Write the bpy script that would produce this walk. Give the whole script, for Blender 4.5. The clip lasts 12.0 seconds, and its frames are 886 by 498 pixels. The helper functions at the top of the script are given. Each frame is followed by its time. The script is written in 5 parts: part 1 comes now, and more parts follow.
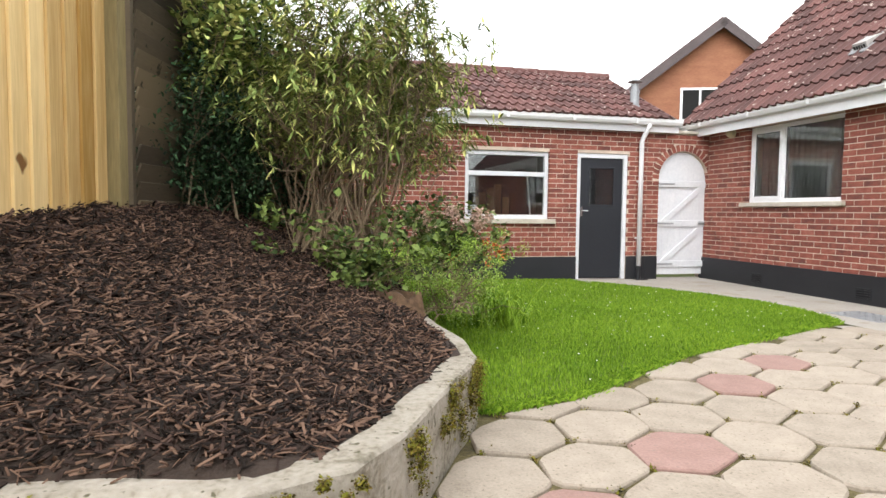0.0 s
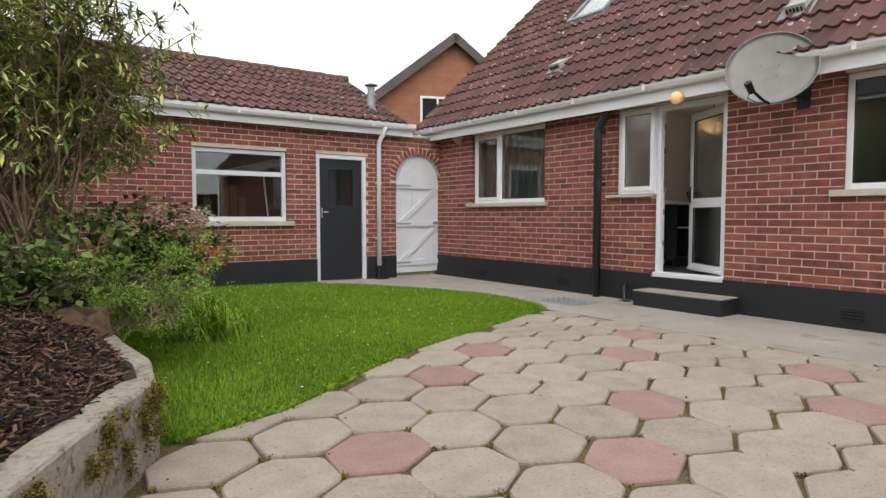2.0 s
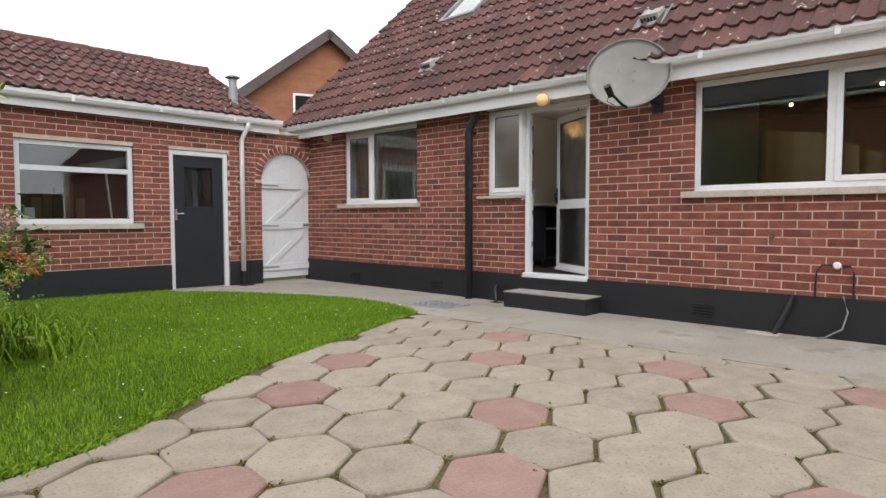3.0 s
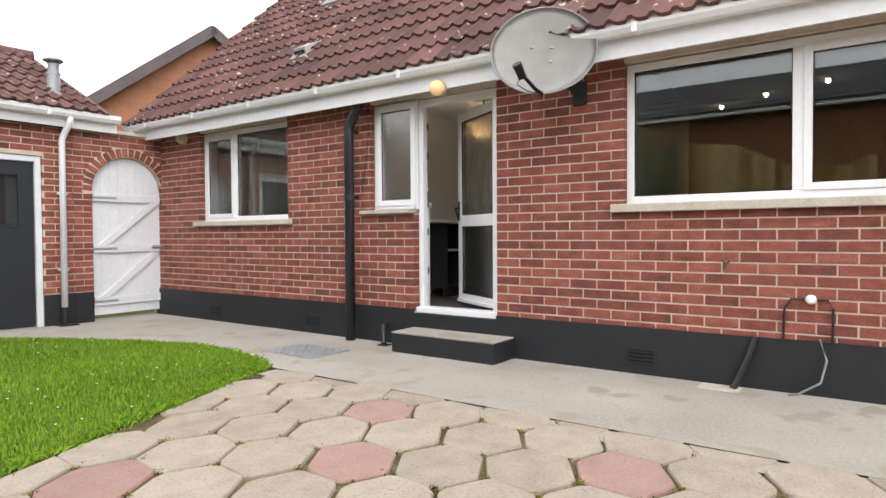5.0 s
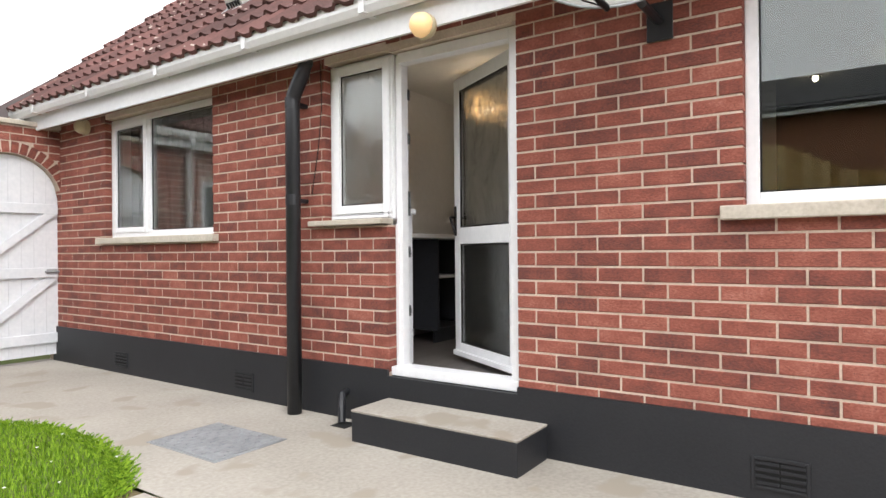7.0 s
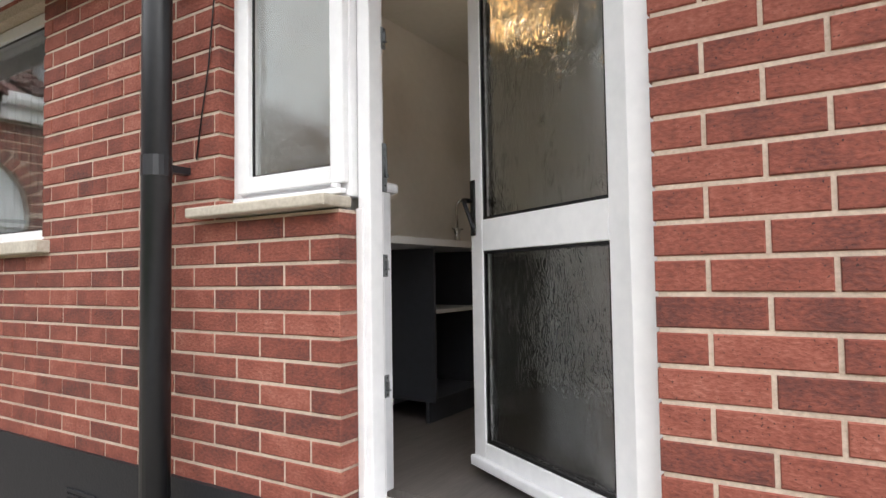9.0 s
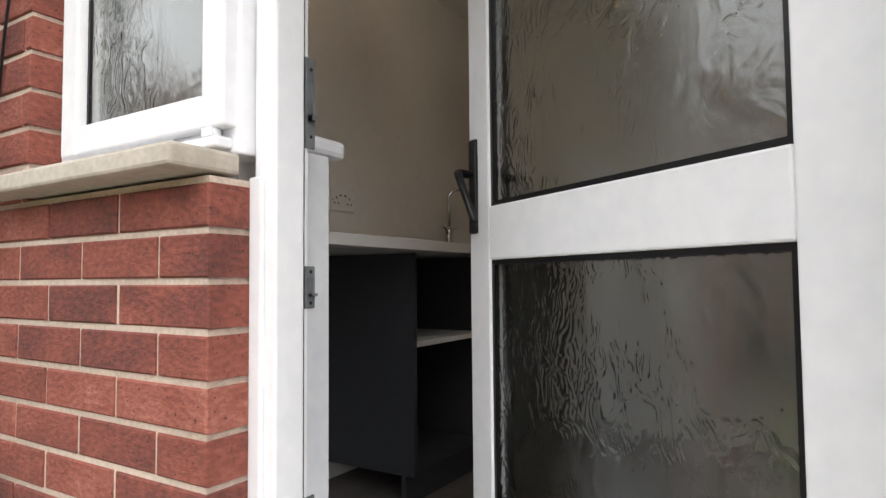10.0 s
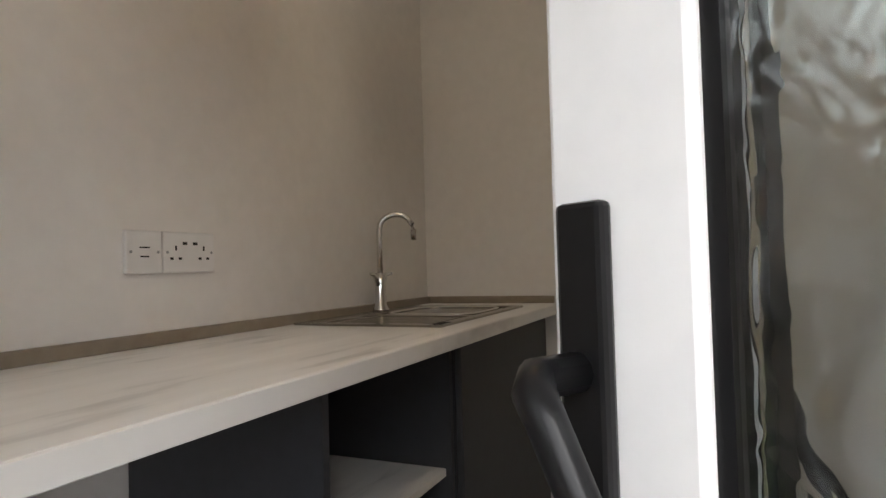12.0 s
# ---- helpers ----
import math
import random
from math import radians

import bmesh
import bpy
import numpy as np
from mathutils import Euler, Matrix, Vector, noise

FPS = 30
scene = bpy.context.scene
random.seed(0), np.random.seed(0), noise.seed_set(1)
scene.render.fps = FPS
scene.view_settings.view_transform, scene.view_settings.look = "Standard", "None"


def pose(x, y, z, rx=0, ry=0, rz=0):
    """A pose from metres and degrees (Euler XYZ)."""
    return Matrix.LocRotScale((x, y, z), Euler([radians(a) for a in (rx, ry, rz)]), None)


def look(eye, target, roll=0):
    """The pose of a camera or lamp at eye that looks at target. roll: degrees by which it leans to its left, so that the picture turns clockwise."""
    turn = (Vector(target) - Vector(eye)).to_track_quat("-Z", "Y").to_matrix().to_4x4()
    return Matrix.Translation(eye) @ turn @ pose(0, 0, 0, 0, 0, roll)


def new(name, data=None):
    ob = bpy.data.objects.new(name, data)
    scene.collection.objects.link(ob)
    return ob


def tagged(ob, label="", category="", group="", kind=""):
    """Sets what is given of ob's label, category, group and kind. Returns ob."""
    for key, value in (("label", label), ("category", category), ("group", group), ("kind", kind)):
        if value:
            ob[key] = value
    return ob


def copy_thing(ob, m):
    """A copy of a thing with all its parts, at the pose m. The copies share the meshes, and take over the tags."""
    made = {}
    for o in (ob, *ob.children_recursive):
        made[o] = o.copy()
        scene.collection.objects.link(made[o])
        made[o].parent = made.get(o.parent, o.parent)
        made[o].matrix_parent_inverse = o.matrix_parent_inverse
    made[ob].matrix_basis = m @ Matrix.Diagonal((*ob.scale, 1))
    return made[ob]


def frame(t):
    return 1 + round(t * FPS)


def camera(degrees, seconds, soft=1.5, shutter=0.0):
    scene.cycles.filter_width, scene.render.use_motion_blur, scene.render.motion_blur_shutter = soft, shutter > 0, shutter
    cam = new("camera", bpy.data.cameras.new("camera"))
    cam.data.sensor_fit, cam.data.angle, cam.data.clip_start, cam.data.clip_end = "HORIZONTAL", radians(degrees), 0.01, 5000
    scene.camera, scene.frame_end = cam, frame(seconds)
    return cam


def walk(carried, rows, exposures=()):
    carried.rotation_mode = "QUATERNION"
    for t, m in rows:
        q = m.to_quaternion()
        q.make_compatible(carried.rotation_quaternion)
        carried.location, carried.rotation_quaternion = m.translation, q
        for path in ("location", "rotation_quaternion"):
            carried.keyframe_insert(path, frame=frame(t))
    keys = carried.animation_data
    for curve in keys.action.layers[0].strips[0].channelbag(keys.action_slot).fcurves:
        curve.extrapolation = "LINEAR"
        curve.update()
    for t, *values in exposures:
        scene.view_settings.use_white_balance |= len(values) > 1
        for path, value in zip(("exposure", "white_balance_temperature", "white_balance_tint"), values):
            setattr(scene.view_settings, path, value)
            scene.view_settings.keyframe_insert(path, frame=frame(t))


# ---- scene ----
cam = camera(71.8, 12.0)
PATH = [
    (0, (0.593, 0.29, 0.999), (1.07, 2.228, 0.878), 0.6),
    (0.5, (0.645, 0.268, 1.0), (1.308, 2.151, 0.888), 0.5),
    (1, (0.719, 0.284, 0.99), (1.556, 2.097, 0.88), 0.3),
    (1.5, (0.818, 0.304, 0.987), (1.833, 2.025, 0.877), 0.1),
    (2, (0.936, 0.319, 0.985), (2.109, 1.936, 0.876), -0.0),
    (2.5, (1.05, 0.335, 0.988), (2.358, 1.845, 0.887), -0.1),
    (3, (1.234, 0.439, 0.974), (2.693, 1.803, 0.872), -0.1),
    (3.5, (1.466, 0.572, 0.961), (3.047, 1.794, 0.868), -0.1),
    (5.5, (3.034, 1.461, 1.005), (4.673, 2.607, 0.971), -0.3),
    (6, (3.413, 1.763, 0.996), (5.059, 2.898, 0.984), -0.2),
    (6.5, (3.849, 2.039, 1.013), (5.5, 3.167, 1.012), -0.4),
    (7, (4.252, 2.309, 1.035), (5.903, 3.438, 1.041), -0.5),
    (9, (5.839, 3.52, 0.995), (7.529, 4.586, 1.083), -0.9),
    (9.5, (6.249, 3.759, 1.014), (7.936, 4.83, 1.102), -0.7),
    (10, (6.617, 3.974, 1.042), (8.317, 5.023, 1.14), -0.5),
    (10.5, (6.918, 4.149, 1.069), (8.647, 5.148, 1.165), -0.9),
    (11, (7.195, 4.306, 1.116), (8.936, 5.287, 1.217), -0.5),
    (11.5, (7.356, 4.416, 1.256), (9.112, 5.369, 1.35), -0.1),
    (12, (7.476, 4.543, 1.31), (9.304, 5.353, 1.367), -1.6),
]
EXPOSURES = ((0.0, 0.26), (1.2, -0.32), (2.5, -0.52), (3.5, -0.30), (5.5, 0.12), (7.0, 0.27), (9.5, 0.25), (10.5, 0.45), (11.5, 1.05), (12.0, 1.25))
walk(cam, [(t, look(eye, target, roll)) for t, eye, target, roll in PATH], EXPOSURES)

# ---- daylight: bright overcast ----
world = bpy.data.worlds.new("overcast_sky")
scene.world = world
world.use_nodes = True
wt = world.node_tree
sky = wt.nodes.new("ShaderNodeTexSky")
sky.sky_type, sky.sun_disc = "NISHITA", False
sky.sun_elevation, sky.sun_rotation = radians(48), radians(215)
sky.air_density, sky.dust_density, sky.ozone_density = 1.0, 4.0, 1.0
hue = wt.nodes.new("ShaderNodeHueSaturation")
hue.inputs["Saturation"].default_value, hue.inputs["Value"].default_value = 0.14, 2.3
wt.links.new(sky.outputs[0], hue.inputs["Color"])
cloud = wt.nodes.new("ShaderNodeMix")
cloud.data_type = "RGBA"
cloud.inputs["Factor"].default_value = 0.6
cloud.inputs["B"].default_value = (16.0, 16.2, 16.6, 1)
wt.links.new(hue.outputs[0], cloud.inputs["A"])
wt.links.new(cloud.outputs["Result"], wt.nodes["Background"].inputs[0])
wt.nodes["Background"].inputs[1].default_value = 0.15
sun = new("sun", bpy.data.lights.new("sun", "SUN"))
sun.data.energy, sun.data.angle, sun.data.color = 0.5, radians(30), (1.0, 0.97, 0.93)
sun.matrix_world = look((-6, -9, 12), (0, 0, 0))


# ---- materials ----
def rgb(h):
    """A linear colour from sRGB hex."""
    c = [int(h[i:i + 2], 16) / 255 for i in (0, 2, 4)]
    return tuple(((v + 0.055) / 1.055) ** 2.4 if v > 0.04 else v / 12.92 for v in c)


def surface(name, low, high, rough=0.8, grain=40.0, blotch=3.0, bump=0.3, metal=0.0, by="", flecks=None, extra=None, stretch=(1, 1, 1), spread=0.5, depth=0.004, spec=0.5):
    """A two-scale procedural surface between two colours; by: 'object' or 'island' gives each piece its own shade."""
    m = bpy.data.materials.new(name)
    m.use_nodes = True
    t = m.node_tree
    b = t.nodes["Principled BSDF"]
    geo = t.nodes.new("ShaderNodeNewGeometry")
    mp = t.nodes.new("ShaderNodeMapping")
    mp.inputs["Scale"].default_value = stretch
    t.links.new(geo.outputs["Position"], mp.inputs["Vector"])
    fine, big = t.nodes.new("ShaderNodeTexNoise"), t.nodes.new("ShaderNodeTexNoise")
    for n, s, d in ((fine, grain, 6), (big, blotch, 3)):
        n.inputs["Scale"].default_value, n.inputs["Detail"].default_value = s, d
        t.links.new(mp.outputs[0], n.inputs["Vector"])
    mixf = t.nodes.new("ShaderNodeMath")
    mixf.operation = "MULTIPLY_ADD"
    t.links.new(fine.outputs["Fac"], mixf.inputs[0])
    mixf.inputs[1].default_value = 0.5
    half = t.nodes.new("ShaderNodeMath")
    half.operation = "MULTIPLY"
    t.links.new(big.outputs["Fac"], half.inputs[0])
    half.inputs[1].default_value = 0.5
    t.links.new(half.outputs[0], mixf.inputs[2])
    fac = mixf.outputs[0]
    if by:
        src = t.nodes.new("ShaderNodeObjectInfo").outputs["Random"] if by == "object" else geo.outputs["Random Per Island"]
        mx = t.nodes.new("ShaderNodeMix")
        mx.inputs["Factor"].default_value = spread
        t.links.new(fac, mx.inputs["A"])
        t.links.new(src, mx.inputs["B"])
        fac = mx.outputs["Result"]
    ramp = t.nodes.new("ShaderNodeValToRGB")
    e = ramp.color_ramp.elements
    e[0].position, e[1].position = 0.28, 0.72
    e[0].color, e[1].color = (*low, 1), (*high, 1)
    for pos, col in extra or ():
        k = ramp.color_ramp.elements.new(pos)
        k.color = (*col, 1)
    t.links.new(fac, ramp.inputs[0])
    colour = ramp.outputs[0]
    if flecks:
        spots = t.nodes.new("ShaderNodeTexNoise")
        spots.inputs["Scale"].default_value, spots.inputs["Detail"].default_value = flecks[1], 2
        t.links.new(geo.outputs["Position"], spots.inputs["Vector"])
        cut = t.nodes.new("ShaderNodeMapRange")
        cut.inputs["From Min"].default_value, cut.inputs["From Max"].default_value = flecks[2], flecks[2] + 0.05
        t.links.new(spots.outputs["Fac"], cut.inputs["Value"])
        over = t.nodes.new("ShaderNodeMix")
        over.data_type = "RGBA"
        t.links.new(cut.outputs[0], over.inputs["Factor"])
        t.links.new(colour, over.inputs["A"])
        over.inputs["B"].default_value = (*flecks[0], 1)
        colour = over.outputs["Result"]
    t.links.new(colour, b.inputs["Base Color"])
    b.inputs["Roughness"].default_value, b.inputs["Metallic"].default_value = rough, metal
    b.inputs["Specular IOR Level"].default_value = spec
    if bump:
        bp = t.nodes.new("ShaderNodeBump")
        bp.inputs["Strength"].default_value, bp.inputs["Distance"].default_value = bump, depth
        t.links.new(fine.outputs["Fac"], bp.inputs["Height"])
        t.links.new(bp.outputs[0], b.inputs["Normal"])
    return m


def glowing(name, colour, strength):
    m = bpy.data.materials.new(name)
    m.use_nodes = True
    b = m.node_tree.nodes["Principled BSDF"]
    b.inputs["Base Color"].default_value = (*colour, 1)
    b.inputs["Emission Color"].default_value = (*colour, 1)
    b.inputs["Emission Strength"].default_value = strength
    return m


def glazing(name, tint=(0.9, 0.93, 0.92), rough=0.0, ripple=0.0, scale=18.0):
    """Window glass; ripple bends an obscured pane."""
    m = bpy.data.materials.new(name)
    m.use_nodes = True
    t = m.node_tree
    b = t.nodes["Principled BSDF"]
    b.inputs["Base Color"].default_value = (*tint, 1)
    b.inputs["Transmission Weight"].default_value = 1.0
    b.inputs["Roughness"].default_value = rough
    b.inputs["IOR"].default_value = 1.5
    if ripple:
        geo = t.nodes.new("ShaderNodeNewGeometry")
        mp = t.nodes.new("ShaderNodeMapping")
        mp.inputs["Scale"].default_value = (1, 1, 0.6)
        n = t.nodes.new("ShaderNodeTexNoise")
        n.inputs["Scale"].default_value, n.inputs["Detail"].default_value = scale, 1.0
        n.inputs["Distortion"].default_value = 0.6
        t.links.new(geo.outputs["Position"], mp.inputs[0])
        t.links.new(mp.outputs[0], n.inputs["Vector"])
        bp = t.nodes.new("ShaderNodeBump")
        bp.inputs["Strength"].default_value, bp.inputs["Distance"].default_value = ripple, 0.0016
        many = t.nodes.new("ShaderNodeMath")
        many.operation = "MULTIPLY"
        many.inputs[1].default_value = 48.0
        wave = t.nodes.new("ShaderNodeMath")
        wave.operation = "SINE"
        t.links.new(n.outputs["Fac"], many.inputs[0])
        t.links.new(many.outputs[0], wave.inputs[0])
        patch = t.nodes.new("ShaderNodeTexNoise")
        patch.inputs["Scale"].default_value, patch.inputs["Detail"].default_value = 5.0, 2.0
        t.links.new(geo.outputs["Position"], patch.inputs["Vector"])
        cut = t.nodes.new("ShaderNodeMapRange")
        cut.inputs["From Min"].default_value, cut.inputs["From Max"].default_value = 0.42, 0.62
        cut.inputs["To Min"].default_value = 0.25
        t.links.new(patch.outputs["Fac"], cut.inputs["Value"])
        deep = t.nodes.new("ShaderNodeMath")
        deep.operation = "MULTIPLY"
        t.links.new(wave.outputs[0], deep.inputs[0])
        t.links.new(cut.outputs[0], deep.inputs[1])
        t.links.new(deep.outputs[0], bp.inputs["Height"])
        t.links.new(bp.outputs[0], b.inputs["Normal"])
    return m


BRICK_LOW, BRICK_HIGH = (0.085, 0.032, 0.028), (0.395, 0.152, 0.114)
BRICK_MID = [(0.40, (0.152, 0.046, 0.035)), (0.52, (0.238, 0.068, 0.047)), (0.62, (0.298, 0.098, 0.069))]
M_BRICK = surface("red_brick_single", BRICK_LOW, BRICK_HIGH, 0.88, 70, 9, 0.6, by="object", flecks=((0.05, 0.022, 0.02), 150, 0.66), extra=BRICK_MID, stretch=(1, 1, 1.7), spread=0.20, depth=0.006)
M_BRICKS = surface("red_brick", BRICK_LOW, BRICK_HIGH, 0.88, 70, 9, 0.6, by="island", flecks=((0.05, 0.022, 0.02), 150, 0.66), extra=BRICK_MID, stretch=(1, 1, 1.7), spread=0.20, depth=0.006)
M_MORTAR = surface("mortar", rgb("a89686"), rgb("dccbbb"), 0.95, 120, 5, 0.4)
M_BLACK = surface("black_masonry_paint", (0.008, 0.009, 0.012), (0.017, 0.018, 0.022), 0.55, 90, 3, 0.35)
M_PLASTIC = surface("white_upvc", rgb("e0e1e4"), rgb("efeff1"), 0.35, 30, 1.5, 0.03)
M_WHITE = surface("white_gloss_paint", rgb("c9ccd1"), rgb("e0e1e4"), 0.5, 25, 4, 0.12)
M_SILL = surface("stone_sill", rgb("a59c8e"), rgb("cdc5b8"), 0.85, 60, 6, 0.3)
M_BLACKPIPE = surface("black_pipe", (0.010, 0.011, 0.014), (0.020, 0.021, 0.025), 0.38, 30, 4, 0.08)
M_ROOF = surface("roof_tile_single", rgb("47302d"), rgb("6e4a45"), 0.85, 45, 2.0, 0.5, by="object", spread=0.35, flecks=(rgb("b5a89e"), 13, 0.66))
M_ROOFS = surface("roof_tile", rgb("47302d"), rgb("6e4a45"), 0.85, 45, 2.0, 0.5, by="island", spread=0.35, flecks=(rgb("b5a89e"), 13, 0.66))
M_CONC = surface("path_concrete", rgb("8b857c"), rgb("aea89f"), 0.9, 45, 1.3, 0.25, flecks=(rgb("948c80"), 3, 0.60))
M_SLAB = surface("paving_slab", rgb("82786b"), rgb("aca091"), 0.92, 75, 7, 0.8, by="object", spread=0.13, flecks=(rgb("857b6c"), 60, 0.63), extra=[(0.45, rgb("978c7e"))])
M_SLABRED = surface("red_paving_slab", rgb("84685f"), rgb("ab8c83"), 0.92, 75, 7, 0.8, by="object", spread=0.22, flecks=(rgb("8a756b"), 60, 0.63))
M_JOINT = surface("sandy_joint", rgb("2e281c"), rgb("7a6c50"), 1.0, 55, 6, 0.9, extra=[(0.42, rgb("4a4228")), (0.5, rgb("5c5432"))], depth=0.008)
M_SOIL = surface("dark_soil", (0.020, 0.013, 0.009), (0.055, 0.036, 0.026), 1.0, 60, 5, 0.8, depth=0.01)
M_TURF = surface("turf_soil", rgb("3f5a1a"), rgb("587a22"), 1.0, 60, 2, 0.6, extra=[(0.35, rgb("4e4a2a"))])
M_BLADE = surface("grass_blade", rgb("466a14"), rgb("8cab34"), 0.75, 40, 0.9, 0, by="island", spread=0.45, spec=0.12)
M_CHIP = surface("bark_chip", (0.012, 0.008, 0.006), (0.165, 0.10, 0.068), 0.9, 90, 6, 0.5, by="island", spread=0.75, extra=[(0.48, (0.038, 0.022, 0.017)), (0.62, (0.085, 0.050, 0.036))], spec=0.25)
M_BEDWALL = surface("weathered_render", rgb("4c463a"), rgb("aaa398"), 0.95, 38, 4.5, 0.9, depth=0.012, flecks=(rgb("575340"), 26, 0.66), extra=[(0.40, rgb("7c7566")), (0.5, rgb("979083"))])
M_FENCE = surface("new_fence_board", rgb("a5803f"), rgb("ecd096"), 0.75, 14, 3, 0.35, by="object", flecks=(rgb("7a5428"), 6, 0.70), stretch=(6, 6, 0.4), spread=0.45)
M_POST = surface("fence_post", rgb("6b6040"), rgb("93845a"), 0.85, 18, 3, 0.3, stretch=(5, 5, 0.5))
M_OLDFENCE = surface("old_fence_board", rgb("3b332a"), rgb("75674f"), 0.9, 18, 3, 0.5, by="object", flecks=(rgb("35301f"), 14, 0.68), stretch=(0.8, 0.8, 5), spread=0.75)
M_LEAF = surface("shrub_leaf", rgb("50622f"), rgb("bcbd72"), 0.8, 20, 2, 0, spec=0.2, by="island", spread=0.6, extra=[(0.5, rgb("82934f")), (0.62, rgb("a0ab66"))])
M_LEAFDARK = surface("dark_leaf", rgb("1b2a1b"), rgb("456341"), 0.7, 20, 2, 0, spec=0.25, by="island", spread=0.6)
M_LEAFMID = surface("mid_green_leaf", rgb("34461f"), rgb("6f8040"), 0.7, 20, 2, 0, spec=0.25, by="island", spread=0.6)
M_MOSS = surface("moss", rgb("39331a"), rgb("7d7130"), 0.95, 40, 6, 0, spec=0.1, by="island", spread=0.6, extra=[(0.4, rgb("5f4c26")), (0.55, rgb("6f7428"))])
M_LEAFYEL = surface("yellow_green_leaf", rgb("5f7f28"), rgb("95b040"), 0.55, 20, 2, 0, by="island", spread=0.6)
M_STEM = surface("woody_stem", rgb("5a4a38"), rgb("94826a"), 0.9, 40, 6, 0.4)
M_STUMP = surface("old_stump", rgb("3f2f22"), rgb("8a6e54"), 0.95, 30, 6, 0.7, depth=0.01)
M_PETAL = surface("faded_hydrangea_petal", rgb("b59a86"), rgb("dcbfb0"), 0.8, 40, 8, 0, by="island")
M_DAISY = surface("daisy_petal", (0.75, 0.75, 0.70), (0.85, 0.85, 0.80), 0.8, 30, 3, 0)
M_ORANGE = surface("orange_flower", rgb("b84a1c"), rgb("d97030"), 0.7, 30, 3, 0, by="island")
M_DOORBLUE = surface("dark_blue_door_paint", rgb("1a1d23"), rgb("22262d"), 0.5, 30, 2, 0.1)
M_STEEL = surface("galvanised_steel", rgb("85898d"), rgb("b0b4b7"), 0.45, 40, 8, 0.05, metal=0.35)
M_CHROME = surface("chrome", rgb("c8c8c8"), rgb("e2e2e2"), 0.12, 20, 3, 0, metal=1.0)
M_INOX = surface("stainless_sink", rgb("86827d"), rgb("a5a19b"), 0.24, 60, 4, 0.02, metal=1.0)
M_DISH = surface("weathered_dish_paint", rgb("a9a8a5"), rgb("c4c3c0"), 0.6, 9, 3, 0.05, extra=[(0.30, rgb("a98f66")), (0.36, rgb("b0aea9"))])
M_BLACKPLASTIC = surface("black_plastic", (0.006, 0.006, 0.007), (0.012, 0.012, 0.013), 0.3, 40, 4, 0.05, spec=0.25)
M_PLASTER = surface("cream_wall_paint", rgb("d9d7d5"), rgb("e4e2e0"), 0.85, 25, 1, 0.05)
M_CEIL = surface("white_ceiling_paint", rgb("dcdad4"), rgb("e6e4de"), 0.9, 25, 1, 0.05)
M_VINYL = surface("grey_plank_floor", rgb("4f4a48"), rgb("6f6966"), 0.5, 30, 3, 0.08, stretch=(0.4, 4, 1))
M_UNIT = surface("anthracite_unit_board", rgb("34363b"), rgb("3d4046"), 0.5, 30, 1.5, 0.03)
M_TOP = surface("pale_marble_worktop", rgb("a9a7a6"), rgb("e8e7e6"), 0.4, 10, 3.0, 0.02, stretch=(0.5, 2.6, 1), extra=[(0.40, rgb("c9c8c7")), (0.46, rgb("dcdbda"))])
M_STRIP = surface("taupe_sealing_strip", rgb("7d7264"), rgb("93897b"), 0.45, 30, 3, 0.02)
M_NET = surface("grey_net_cloth", rgb("7c7a78"), rgb("989694"), 0.9, 60, 3, 0.1)
M_SOCKET = surface("white_socket_plastic", rgb("d5d5d6"), rgb("e6e6e6"), 0.3, 20, 2, 0)
M_DARK = surface("dark_gap", (0.006, 0.006, 0.006), (0.012, 0.012, 0.012), 0.9, 20, 2, 0)
M_LEAD = surface("lead_flashing", rgb("77797b"), rgb("a0a3a5"), 0.6, 20, 4, 0.2, metal=0.3)
M_BARGE = surface("brown_grey_barge_board", rgb("4a4142"), rgb("645a5a"), 0.7, 20, 2, 0.1)
M_ORANGEBRICK = surface("orange_brick", rgb("855642"), rgb("a87659"), 0.9, 14, 2, 0.4, stretch=(1, 1, 3))
M_DARKROOF = surface("dark_grey_roof_tile", rgb("3a3a3c"), rgb("505052"), 0.85, 30, 2, 0.4)
M_VENT = surface("pale_vent_paint", rgb("8f8c88"), rgb("b9b6b1"), 0.8, 40, 6, 0.2)
M_IRON = surface("dull_lock_steel", rgb("55585a"), rgb("7c8082"), 0.45, 40, 6, 0.1, metal=0.4)
M_GLASS = glazing("clear_glass")
M_OBSCURE = glazing("obscured_glass", (0.89, 0.92, 0.915), 0.03, 0.16, 22.0)
M_LAMPGLOW = glowing("warm_lamp_glass", (1.0, 0.66, 0.32), 0.22)
M_SPOT = glowing("spot_lamp", (1.0, 0.82, 0.55), 9.0)
M_DROP = glowing("amber_glass_drop", (1.0, 0.58, 0.24), 2.2)
M_LAMPCREAM = surface("cream_lamp_glass", rgb("b3a583"), rgb("cfc2a0"), 0.4, 20, 3, 0)


# ---- building helpers ----
def part(name, bm, material, parent=None, label="", smooth=False):
    me = bpy.data.meshes.new(name)
    if smooth:
        for f in bm.faces:
            f.smooth = True
    bm.to_mesh(me)
    bm.free()
    me.materials.append(material)
    ob = new(name, me)
    if parent:
        ob.parent = parent
    if label:
        ob["label"] = label
    return ob


def raw(name, verts, faces, material, parent=None, label=""):
    me = bpy.data.meshes.new(name)
    me.from_pydata(verts, [], faces)
    me.materials.append(material)
    ob = new(name, me)
    if parent:
        ob.parent = parent
    if label:
        ob["label"] = label
    return ob


